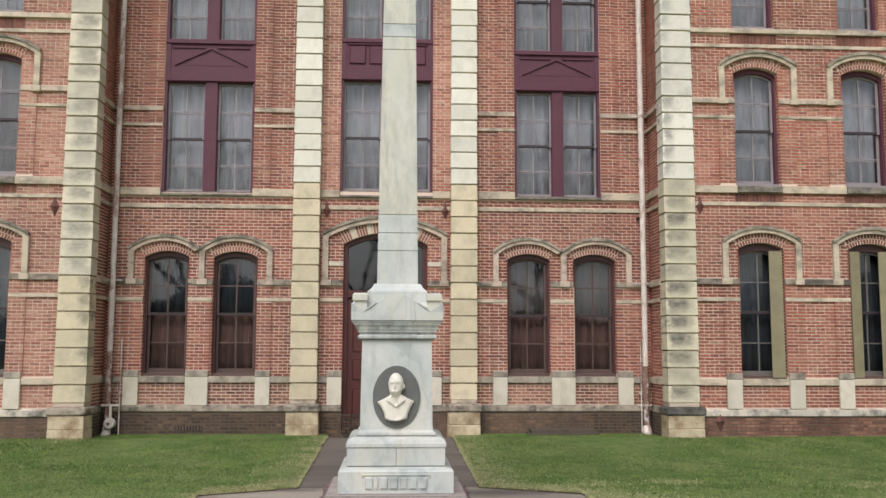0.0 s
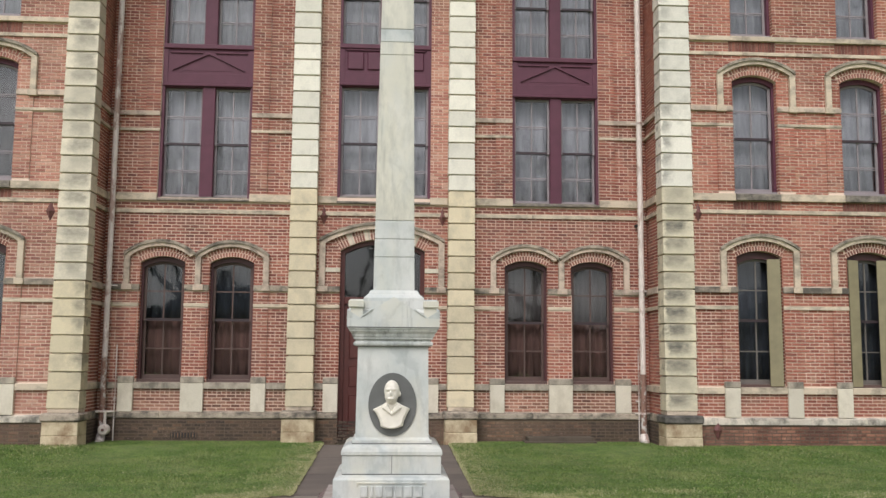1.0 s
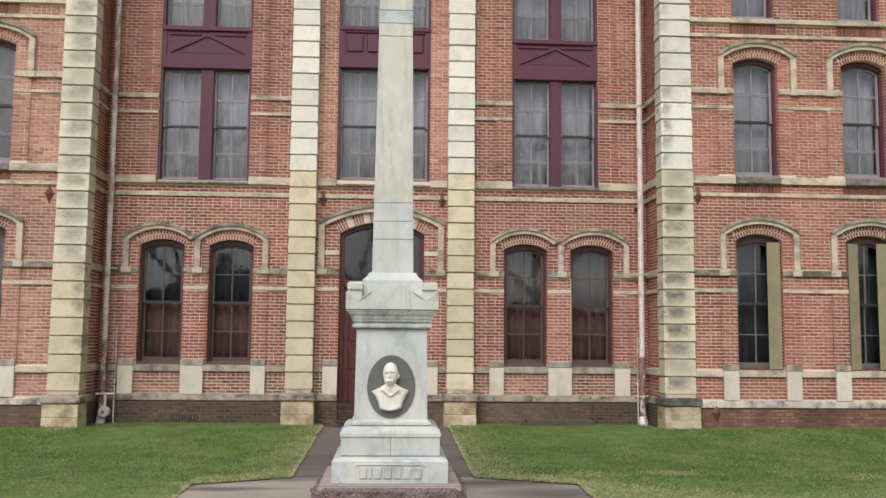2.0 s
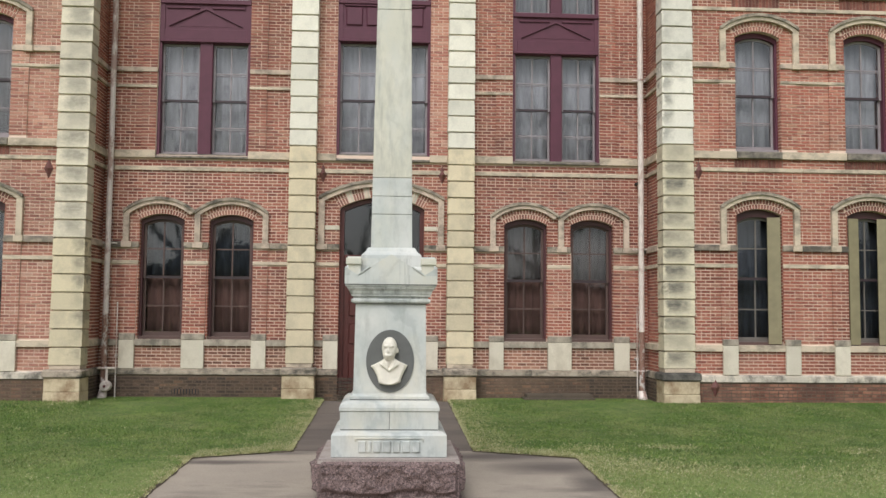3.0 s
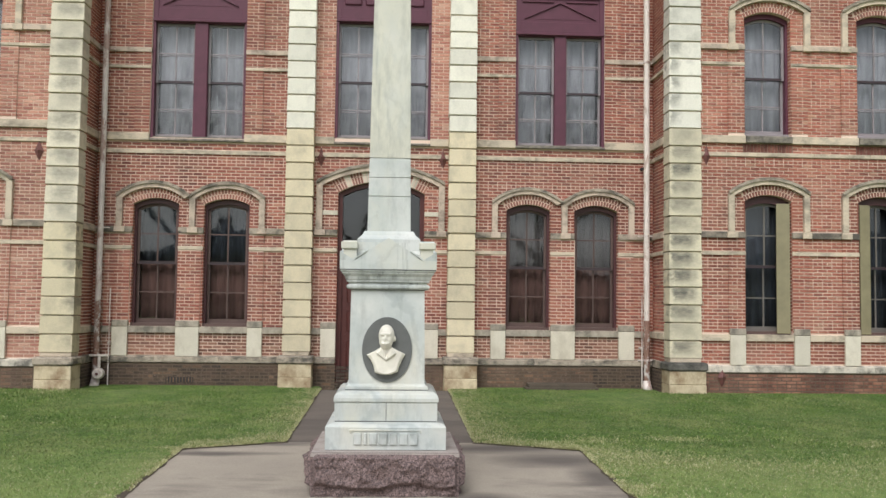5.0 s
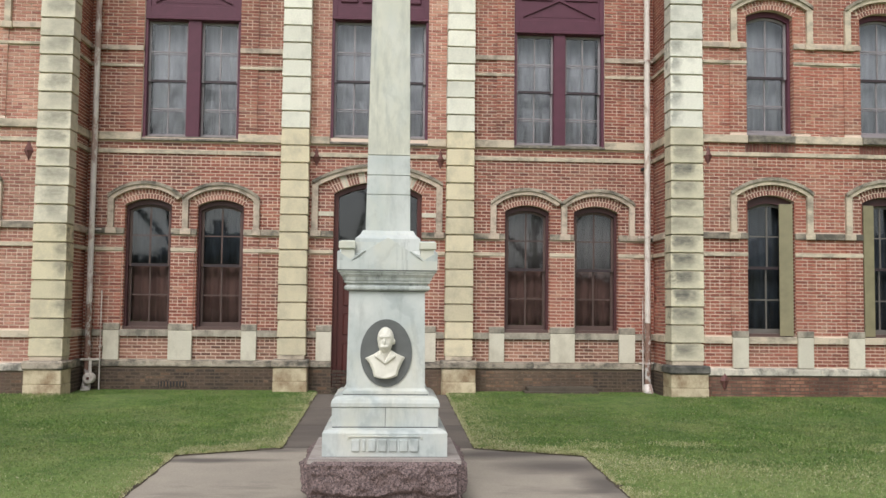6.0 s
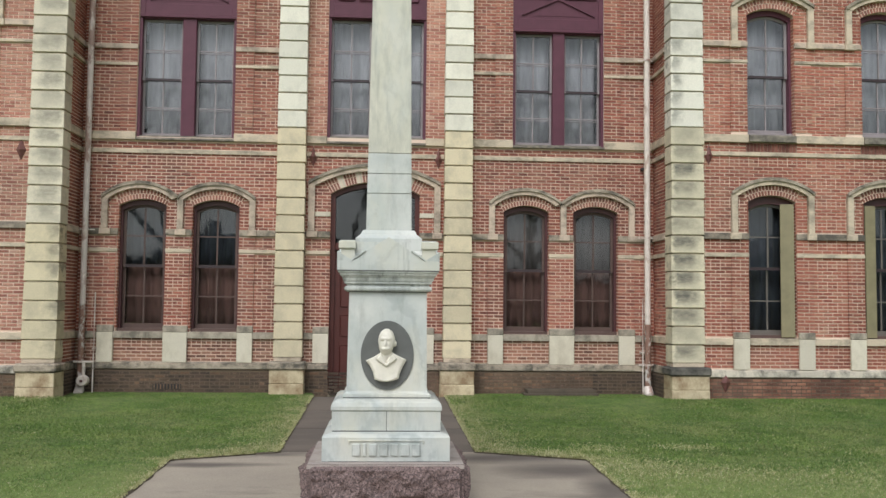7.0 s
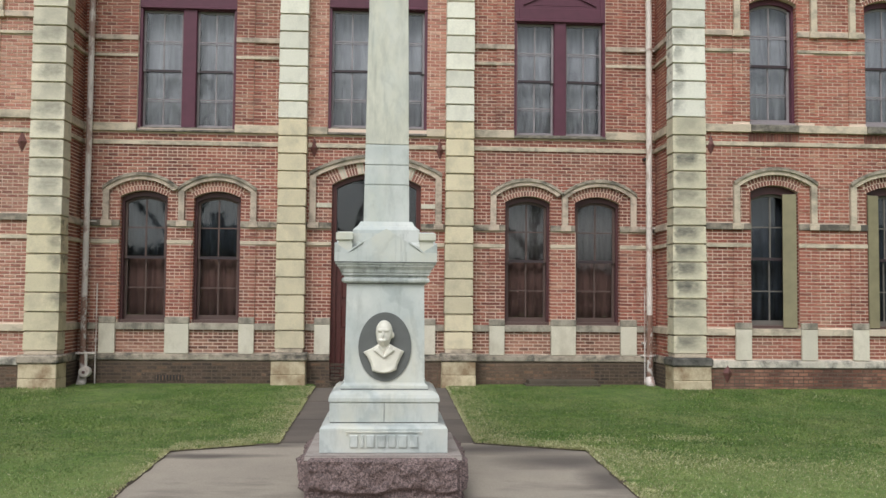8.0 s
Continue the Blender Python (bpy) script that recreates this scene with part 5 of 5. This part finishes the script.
t = thing("foundation_vent", (-3.95, -0.06, 0.12), "pierced brick vent low in the plinth", "vent")
# solid black board behind the bars paints the shade inside the holes
part("frame", box(-4.22, -3.68, -0.066, -0.02, 0.10, 0.20, bevel=0.004), BLACK, t)
for k in range(9):
    part("bar", box(-4.20 + k * 0.06, -4.175 + k * 0.06, -0.078, -0.06, 0.105, 0.195), BRICK_FOOT, t)
t = thing("cellar_hatch", (3.5, -0.3, 0.0), "low dark iron cover lying along the wall foot", "hatch cover")
part("lid", box(2.98, 4.33, -0.40, -0.07, 0.06, 0.150, bevel=0.012), SOIL, t)
part("frame", box(2.92, 4.38, -0.45, -0.06, -0.04, 0.075, bevel=0.006), SOIL, t)


# ---- the monument ----
MX, MY = 0.207, -8.52
GM = gz(-9.2) - 0.02


def block(half0, z0, half1, z1, bevel=0.008, bm=None):
    """A square block round the monument's axis, which may taper."""
    bm = bm or bmesh.new()
    v = [bm.verts.new((MX + sx * h, MY + sy * h, z)) for h, z in ((half0, z0), (half1, z1)) for sx, sy in ((-1, -1), (1, -1), (1, 1), (-1, 1))]
    f = [bm.faces.new([v[i] for i in q]) for q in ((3, 2, 1, 0), (4, 5, 6, 7), (0, 1, 5, 4), (1, 2, 6, 5), (2, 3, 7, 6), (3, 0, 4, 7))]
    if bevel:
        bmesh.ops.bevel(bm, geom=list({e for q in f for e in q.edges}), offset=bevel, segments=2, affect="EDGES")
    return bm


def moulded(profile, bm=None):
    """Square courses run up a profile of (half width, height)."""
    bm = bm or bmesh.new()
    rings = [[bm.verts.new((MX + sx * h, MY + sy * h, z)) for sx, sy in ((-1, -1), (1, -1), (1, 1), (-1, 1))] for h, z in profile]
    for a, c in zip(rings, rings[1:]):
        for i in range(4):
            bm.faces.new((a[i], a[(i + 1) % 4], c[(i + 1) % 4], c[i]))
    bm.faces.new(rings[0][::-1])
    bm.faces.new(rings[-1])
    return bm


def rock_base():
    """Rock-faced granite with a dressed margin."""
    bm = bmesh.new()
    n, rows = 96, 30
    z0, z1, half = GM, 0.244, 0.745
    for side in range(4):
        ang = side * math.pi / 2
        ca, sa = math.cos(ang), math.sin(ang)
        grid = []
        for j in range(rows + 1):
            row = []
            for i in range(n + 1):
                u, w = i / n * 2 - 1, j / rows
                rim = min(1 - abs(u), 0.09) / 0.09 * min((1 - w), 0.14) / 0.14
                d = 0.0
                if rim > 0.3:
                    p = (u * 2.2 + side * 7, w * 1.6, side)
                    ledge = 0.22 + 0.14 * noise.noise((u * 1.7 + side * 3, 5, 0)) + 0.05 * noise.noise((u * 6, 9, side))
                    d = 0.062 * min(max((w - ledge) / 0.08, 0), 1) - 0.008 + 0.035 * noise.noise(p) + 0.028 * noise.noise((u * 7 + side, w * 5, 2)) + 0.020 * abs(noise.noise((u * 13, w * 6, side))) + 0.009 * noise.noise((u * 34, w * 13, side))
                    d *= min((rim - 0.3) / 0.35, 1)
                x, y = u * half * (1.0 if rim > 0 else 1.0), -half - max(d, -0.035)
                row.append(bm.verts.new((MX + x * ca - y * sa, MY + x * sa + y * ca, z0 + (z1 - z0) * w)))
            grid.append(row)
        for a, c in zip(grid, grid[1:]):
            for i in range(n):
                bm.faces.new((a[i], a[i + 1], c[i + 1], c[i]))
    top = [bm.verts.new((MX + sx * half, MY + sy * half, z1)) for sx, sy in ((-1, -1), (1, -1), (1, 1), (-1, 1))]
    bm.faces.new(top)
    bmesh.ops.remove_doubles(bm, verts=bm.verts[:], dist=0.0005)
    return bm


def head_bust(parent, face):
    """A plain bust in relief."""
    bm = bmesh.new()

    def blob(x, y, z, rx, ry, rz, turn=0.0):
        m = Matrix.Translation((x, y, z)) @ Matrix.Rotation(radians(turn), 4, "Y") @ Matrix.Diagonal((rx, ry, rz, 1))
        bmesh.ops.create_uvsphere(bm, u_segments=24, v_segments=16, radius=1, matrix=m)

    x = MX - 0.008
    blob(x, face - 0.048, 1.405, 0.084, 0.082, 0.118)
    blob(x - 0.004, face - 0.056, 1.365, 0.074, 0.078, 0.108)
    blob(x - 0.012, face - 0.085, 1.345, 0.046, 0.062, 0.075)
    blob(x - 0.014, face - 0.134, 1.374, 0.015, 0.026, 0.034)
    blob(x - 0.014, face - 0.128, 1.328, 0.044, 0.026, 0.022)
    blob(x - 0.010, face - 0.118, 1.425, 0.058, 0.022, 0.02)
    blob(x + 0.086, face - 0.045, 1.375, 0.014, 0.022, 0.03)
    blob(x, face - 0.03, 1.255, 0.062, 0.055, 0.085)
    sh = [(-0.205, 1.205), (-0.12, 1.245), (-0.055, 1.285), (0.055, 1.285), (0.12, 1.25), (0.20, 1.215), (0.165, 1.15), (0.135, 1.08), (0.125, 1.03), (0.06, 1.005), (0, 0.998), (-0.06, 1.003), (-0.115, 1.02), (-0.13, 1.09), (-0.165, 1.16)]
    front = [bm.verts.new((x + a * 0.86, face - 0.055 - 0.03 * (1 - min(abs(a) / 0.2, 1)), 0.012 + z)) for a, z in sh]
    mid = [bm.verts.new((x + a, face - 0.035, z)) for a, z in sh]
    back = [bm.verts.new((x + a, face + 0.01, z)) for a, z in sh]
    n = len(sh)
    for p, q in ((front, mid), (mid, back)):
        for i in range(n):
            bm.faces.new((p[i], p[(i + 1) % n], q[(i + 1) % n], q[i]))
    bm.faces.new(front)
    bm.faces.new(back[::-1])
    for s in (-1, 1):
        pts = [(x, 1.15), (x + s * 0.10, 1.225), (x + s * 0.055, 1.275), (x + s * 0.01, 1.20)]
        prism(pts, face - 0.098, face - 0.03, bm)
    ob = part("bust", bm, BUST, parent, "cream marble bust in relief", smooth=True)
    rm = ob.modifiers.new("blend", "REMESH")
    rm.mode, rm.voxel_size, rm.use_smooth_shade = "VOXEL", 0.0055, True
    sm = ob.modifiers.new("soften", "SMOOTH")
    sm.factor, sm.iterations = 0.5, 4


def monument():
    t = thing("obelisk_monument", (MX, MY, GM), "white marble obelisk monument on a rough pink granite block", "monument")
    part("granite_base", rock_base(), GRANITE, t, "rock-faced pink granite base")
    part("dressed_margin", block(0.75, 0.196, 0.748, 0.246, 0.006), GRANITE_TRIM, t, "paler dressed granite margin")
    for half, z in ((0.612, 0.242), (0.526, 0.5205), (0.431, 0.8335), (0.394, 1.881), (0.501, 2.088)):
        part("mortar_bed", moulded([(half, z), (half, z + 0.012)]), SLATE, t, "dark grimy joint")
    low = part("lower_plinth", moulded([(0.617, 0.252), (0.617, 0.478), (0.598, 0.502), (0.53, 0.522)]), MARBLE, t)
    face = MY - 0.617
    # a sunk panel with a raised line of worn letters, kept as plain bars
    x0, x1 = MX - 0.337, MX + 0.338
    part("panel_rim", box(x0 - 0.02, x1 + 0.02, face - 0.012, face + 0.004, 0.442, 0.456, bevel=0.003), MARBLE_CAP, low)
    for x in (x0 - 0.032, x1 + 0.012):
        part("panel_ear", box(x, x + 0.02, face - 0.012, face + 0.004, 0.422, 0.456, bevel=0.003), MARBLE_CAP, low)
    n = 7
    widths = [1.0, 0.42, 1.0, 1.05, 0.95, 1.05, 1.05]
    gap = 0.026
    unit = (x1 - x0 - 0.02 - gap * (n - 1)) / sum(widths)
    x = x0 + 0.01
    for w in widths:
        part("letter_bar", box(x, x + unit * w, face - 0.022, face + 0.004, 0.305, 0.420, bevel=0.005), LETTER, low, "grey raised bar")
        x += unit * w + gap
    part("upper_plinth", block(0.531, 0.528, 0.531, 0.722, 0.006), MARBLE, t)
    part("seam", box(MX - 0.003, MX + 0.003, MY - 0.5325, MY - 0.5, 0.53, 0.72), SLATE, t)
    part("plinth_moulding", moulded([(0.524, 0.722), (0.541, 0.73), (0.541, 0.765), (0.528, 0.80), (0.49, 0.828), (0.44, 0.835)]), MARBLE, t)
    part("die_base", moulded([(0.428, 0.841), (0.433, 0.85), (0.433, 0.875), (0.405, 0.893), (0.40, 0.905)]), MARBLE, t)
    die = part("die", moulded([(0.398, 0.903), (0.386, 1.885)]), MARBLE, t)
    dface = MY - 0.392
    oval = bmesh.new()
    rim = [(MX + 0.262 * math.cos(k * math.tau / 48), 1.258 + 0.342 * math.sin(k * math.tau / 48)) for k in range(48)]
    prism(rim, dface - 0.018, dface + 0.012, oval)
    part("medallion", oval, SLATE, die, "dark grey oval medallion")
    head_bust(die, dface - 0.016)
    part("cornice", moulded([(0.392, 1.889), (0.424, 1.893), (0.436, 1.905), (0.436, 1.925), (0.424, 1.940), (0.412, 1.943), (0.412, 1.962), (0.436, 1.968), (0.436, 1.990), (0.446, 1.993), (0.454, 2.022), (0.474, 2.050), (0.480, 2.052), (0.480, 2.070), (0.494, 2.074), (0.500, 2.090)]), MARBLE_SOOT, t, "rain-streaked moulded cornice")
    cap = part("cap", moulded([(0.505, 2.099), (0.506, 2.20), (0.42, 2.20)]), MARBLE_CAP, t)
    # corner blocks cut to a slant in front, and low gables between them that rise to the shaft's plinth
    part("core", moulded([(0.40, 2.19), (0.40, 2.26), (0.345, 2.30), (0.340, 2.39)]), MARBLE_CAP, cap)
    for ang in range(4):
        turn = Matrix.Translation((MX, MY, 0)) @ Matrix.Rotation(ang * math.pi / 2, 4, "Z")
        bm = box(-0.470, -0.335, -0.470, -0.335, 2.19, 2.312)
        box(-0.495, -0.325, -0.495, -0.325, 2.312, 2.385, bm, bevel=0.006)
        for v in bm.verts:
            if v.co.z < 2.2:
                v.co.z = 2.18
        bmesh.ops.transform(bm, verts=bm.verts[:], matrix=turn)
        part("ear", bm, MARBLE_EAR, cap, "clean cream marble corner block")
        bm = bmesh.new()
        q = [bm.verts.new(p) for p in ((-0.506, -0.506, 2.19), (-0.36, -0.506, 2.195), (-0.36, -0.36, 2.195), (-0.506, -0.36, 2.195), (-0.506, -0.506, 2.283))]
        for f in ((3, 2, 1, 0), (0, 1, 4), (1, 2, 4), (2, 3, 4), (3, 0, 4)):
            bm.faces.new([q[i] for i in f])
        bmesh.ops.transform(bm, verts=bm.verts[:], matrix=turn)
        part("ear_front", bm, MARBLE_SOOT, cap, "grimy slanted corner face")
        bm = prism([(-0.362, 2.19), (0.362, 2.19), (0.225, 2.285), (0.0, 2.428), (-0.225, 2.285)], -0.500, -0.05)
        bmesh.ops.transform(bm, verts=bm.verts[:], matrix=turn)
        part("gable", bm, MARBLE_CAP, cap)
        for sx in (-1, 1):
            bm = prism([(sx * 0.365, 2.190), (sx * 0.225, 2.288), (sx * 0.225, 2.303), (sx * 0.365, 2.208)], -0.514, -0.42)
            bmesh.ops.transform(bm, verts=bm.verts[:], matrix=turn)
            part("rake", bm, MARBLE, cap)
    part("shaft_base", moulded([(0.335, 2.385), (0.335, 2.425), (0.32, 2.44), (0.285, 2.47), (0.27, 2.50), (0.262, 2.515)]), MARBLE, t)
    cuts = [2.513, 2.895, 3.10, 3.312, 5.265, 5.42, 5.575, 7.2]
    for z0, z1 in zip(cuts, cuts[1:]):
        h = [0.232 - (z - 2.513) * 0.0132 for z in (z0, z1)]
        part("shaft_block", block(h[0], z0 + 0.002, h[1], z1 - 0.002, 0.004), MARBLE if z0 < 3.2 or 5.4 < z0 < 5.5 else MARBLE_WARM, t)
    h = 0.232 - (7.2 - 2.513) * 0.0132
    part("tip", moulded([(h, 7.2), (0.02, 7.5)]), MARBLE, t)


monument()


# ---- grass ----
def blades(name, spots, mat, label, height, seed, wide=1.0):
    """Many single blades as one mesh. spots: rows of x, y, z."""
    rng = np.random.default_rng(seed)
    n = len(spots)
    ang = rng.uniform(0, math.tau, n)
    h = rng.uniform(0.5, 1.0, n) * height
    w = rng.uniform(0.003, 0.008, n) * wide
    lean = rng.normal(0, 0.7, (n, 2)) * h[:, None]
    co = np.zeros((n, 3, 3))
    side = np.stack([np.cos(ang), np.sin(ang)], 1) * w[:, None]
    co[:, 0, :2] = spots[:, :2] - side
    co[:, 1, :2] = spots[:, :2] + side
    co[:, 2, :2] = spots[:, :2] + lean
    co[:, :, 2] = spots[:, 2:3]
    co[:, 2, 2] += h
    me = bpy.data.meshes.new(name)
    me.vertices.add(3 * n)
    me.vertices.foreach_set("co", co.ravel())
    me.loops.add(3 * n)
    me.loops.foreach_set("vertex_index", np.arange(3 * n, dtype=np.int32))
    me.polygons.add(n)
    me.polygons.foreach_set("loop_start", np.arange(0, 3 * n, 3, dtype=np.int32))
    me.update()
    me.validate()
    me.materials.append(mat)
    return tagged(new(name, me), label, "grass", kind="stuff")


def lawn_spots(n, seed):
    rng = np.random.default_rng(seed)
    y = -rng.uniform(0.25, 11.2, n) ** 1.0
    x = rng.uniform(-10.5, 12.0, n)
    left = np.array([lawn_edge(v, -1) for v in y])
    right = np.array([lawn_edge(v, 1) for v in y])
    keep = (x < left - 0.02) | (x > right + 0.02)
    keep &= ~((np.abs(x) > 5.4) & (y > -1.35)) & ~((np.abs(np.abs(x) - 1.63) < 0.4) & (y > -0.45))
    x, y = x[keep], y[keep]
    z = np.array([gz(v) + lawn_lift(u, v) for u, v in zip(x, y)]) + 0.02
    return np.stack([x, y, z], 1)


blades("grass", lawn_spots(330000, 1), BLADE, "short mown green grass blades on the lawn", 0.042, 2)
rng = np.random.default_rng(9)
edge = []


def tufted(x, y):
    """How thick the dry grass stands: in clumps of a hand's width."""
    return 0.5 + 0.9 * noise.noise((x * 2.3, y * 2.3, 1)) + 0.6 * noise.noise((x * 7, y * 7, 5))


for side in (-1, 1):
    narrow, wide = (PATH_L, APRON_L) if side < 0 else (PATH_R, APRON_R)
    for k in range(42000):
        y = -rng.uniform(0.5, 11.0)
        x = lawn_edge(y, side) + side * (abs(rng.normal(0, 0.26)) - 0.025)
        if rng.uniform() < tufted(x, y):
            edge.append((x, y, gz(y) + lawn_lift(x, y) + 0.018))
    for k in range(18000):
        x = rng.uniform(min(narrow, wide), max(narrow, wide))
        y = APRON_Y - 0.52 * (x - narrow) / (wide - narrow) + abs(rng.normal(0, 0.22)) - 0.02
        if rng.uniform() < tufted(x, y):
            edge.append((x, y, gz(y) + 0.018))
for k in range(70000):
    y, x = -rng.uniform(1.4, 11.0), rng.uniform(-9.5, 10.5)
    if (x < lawn_edge(y, -1) or x > lawn_edge(y, 1)) and rng.uniform() < tufted(x * 0.35, y * 0.6) - 0.15 + 0.02 * -y:
        edge.append((x, y, gz(y) + lawn_lift(x, y) + 0.018))
for cx, cy, rx, ry, n in ((4.25, -6.0, 0.4, 0.2, 700), (6.9, -6.3, 0.5, 0.2, 600), (3.0, -6.1, 0.4, 0.3, 1000), (3.1, -7.2, 0.5, 0.5, 3200), (3.6, -7.6, 0.9, 0.5, 4000), (5.4, -8.4, 2.2, 0.9, 12000), (7.5, -8.0, 2.0, 0.9, 7000), (-4.0, -8.6, 1.6, 1.0, 2400), (-6.5, -8.2, 2.0, 1.0, 1500), (-1.7, -5.0, 0.35, 0.7, 800), (1.8, -5.2, 0.35, 0.9, 900)):
    for k in range(n):
        x, y = cx + rng.normal(0, rx * 0.6), cy + rng.normal(0, ry * 0.6)
        if x < lawn_edge(y, -1) or x > lawn_edge(y, 1):
            edge.append((x, y, gz(y) + 0.02))
blades("dry_grass", np.array(edge), STRAW, "dry straw-coloured grass along the path edges", 0.030, 12, 1.3)


# ---- behind the camera, seen in the glass ----
def bare_tree(x, y, height, seed):
    rng = random.Random(seed)
    t = thing("bare_tree", (x, y, gz(y) - 0.05), "leafless grey winter tree on the lawn", "tree", "bare trees")
    bm = bmesh.new()

    def limb(p, d, length, r, depth):
        pts, radii, d = [p], [r], d.normalized()
        for k in range(3):
            d = (d + Vector((rng.uniform(-0.25, 0.25), rng.uniform(-0.25, 0.25), rng.uniform(-0.05, 0.2)))).normalized()
            pts.append(pts[-1] + d * length / 3)
            radii.append(r * (1 - 0.2 * (k + 1)))
        tube(pts, radii, 6, bm)
        if depth:
            for k in range(rng.choice((2, 3, 3))):
                side = Vector((rng.uniform(-1, 1), rng.uniform(-1, 1), rng.uniform(0.0, 0.7)))
                limb(pts[rng.choice((2, 3))], (d * 0.7 + side).normalized(), length * rng.uniform(0.6, 0.8), r * 0.5, depth - 1)

    tube([(x, y, -0.4), (x + 0.1, y, height * 0.25)], [0.32, 0.24], 10, bm)
    trunk_top = Vector((x + 0.1, y, height * 0.25))
    part("trunk", bm, BARK, t)
    bm = bmesh.new()
    for k in range(4):
        limb(trunk_top, Vector((math.cos(k * 1.7 + seed), math.sin(k * 1.7 + seed), 1.1)), height * 0.3, 0.17, 4)
    part("limbs", bm, BARK, t)


bare_tree(-10.7, -30, 17, 3)
bare_tree(8.0, -30, 16, 8)
bare_tree(16.5, -38, 19, 5)
bare_tree(-2.0, -42, 18, 12)

t = thing("far_house", (-12.4, -50, 0), "dark far house with a gabled roof and chimney", "house")
part("wall", box(-16.2, -8.6, -56, -48, -0.4, 4.9), FAR_WALL, t)
part("roof", prism([(-16.6, 4.9), (-8.2, 4.9), (-10.2, 6.8), (-13.6, 6.8)], -56.4, -47.6), FAR_ROOF, t)
part("chimney", box(-12.9, -12.1, -51.5, -50.5, 6.4, 7.9), FAR_WALL, t)
for x in (-14.8, -12.4, -10.0):
    part("window", box(x - 0.6, x + 0.6, -48.03, -47.9, 1.2, 3.0), BLACK, t)

t = thing("far_house", (32, -50, 0), "long dark far house with a hipped roof", "house")
part("wall", box(25.5, 41.5, -57, -48, -0.4, 4.6), FAR_WALL, t)
part("roof", prism([(25.0, 4.6), (42.0, 4.6), (38.5, 7.2), (29.5, 7.2)], -57.5, -47.5), FAR_ROOF, t)
for x in (28.0, 31.5, 35.0, 38.5):
    part("window", box(x - 0.6, x + 0.6, -48.03, -47.9, 1.2, 3.0), BLACK, t)

# an added woods-like strip, itself unseen, darkens reflections in the lower panes
bm = bmesh.new()
line = []
for k in range(241):
    x = -120 + k
    top = 5.4 + 2.2 * noise.noise((x * 0.06, 3, 0)) + 1.1 * noise.noise((x * 0.35, 1, 0)) + 0.6 * noise.noise((x * 1.3, 7, 0))
    line.append([bm.verts.new((x, y, z)) for y, z in ((-76, -0.6), (-76.5, top), (-79, top * 0.96), (-80, -0.6))])
for a, c in zip(line, line[1:]):
    for i in range(4):
        bm.faces.new((a[i], a[(i + 1) % 4], c[(i + 1) % 4], c[i]))
tagged(part("backdrop", bm, FAR_REFLECTION_DARK), "added unseen dark strip, woods-like in outline, that darkens reflections in the lower panes", "woods", kind="structure")

# ---- bricks, last ----
for job in LATER:
    lay(*job)
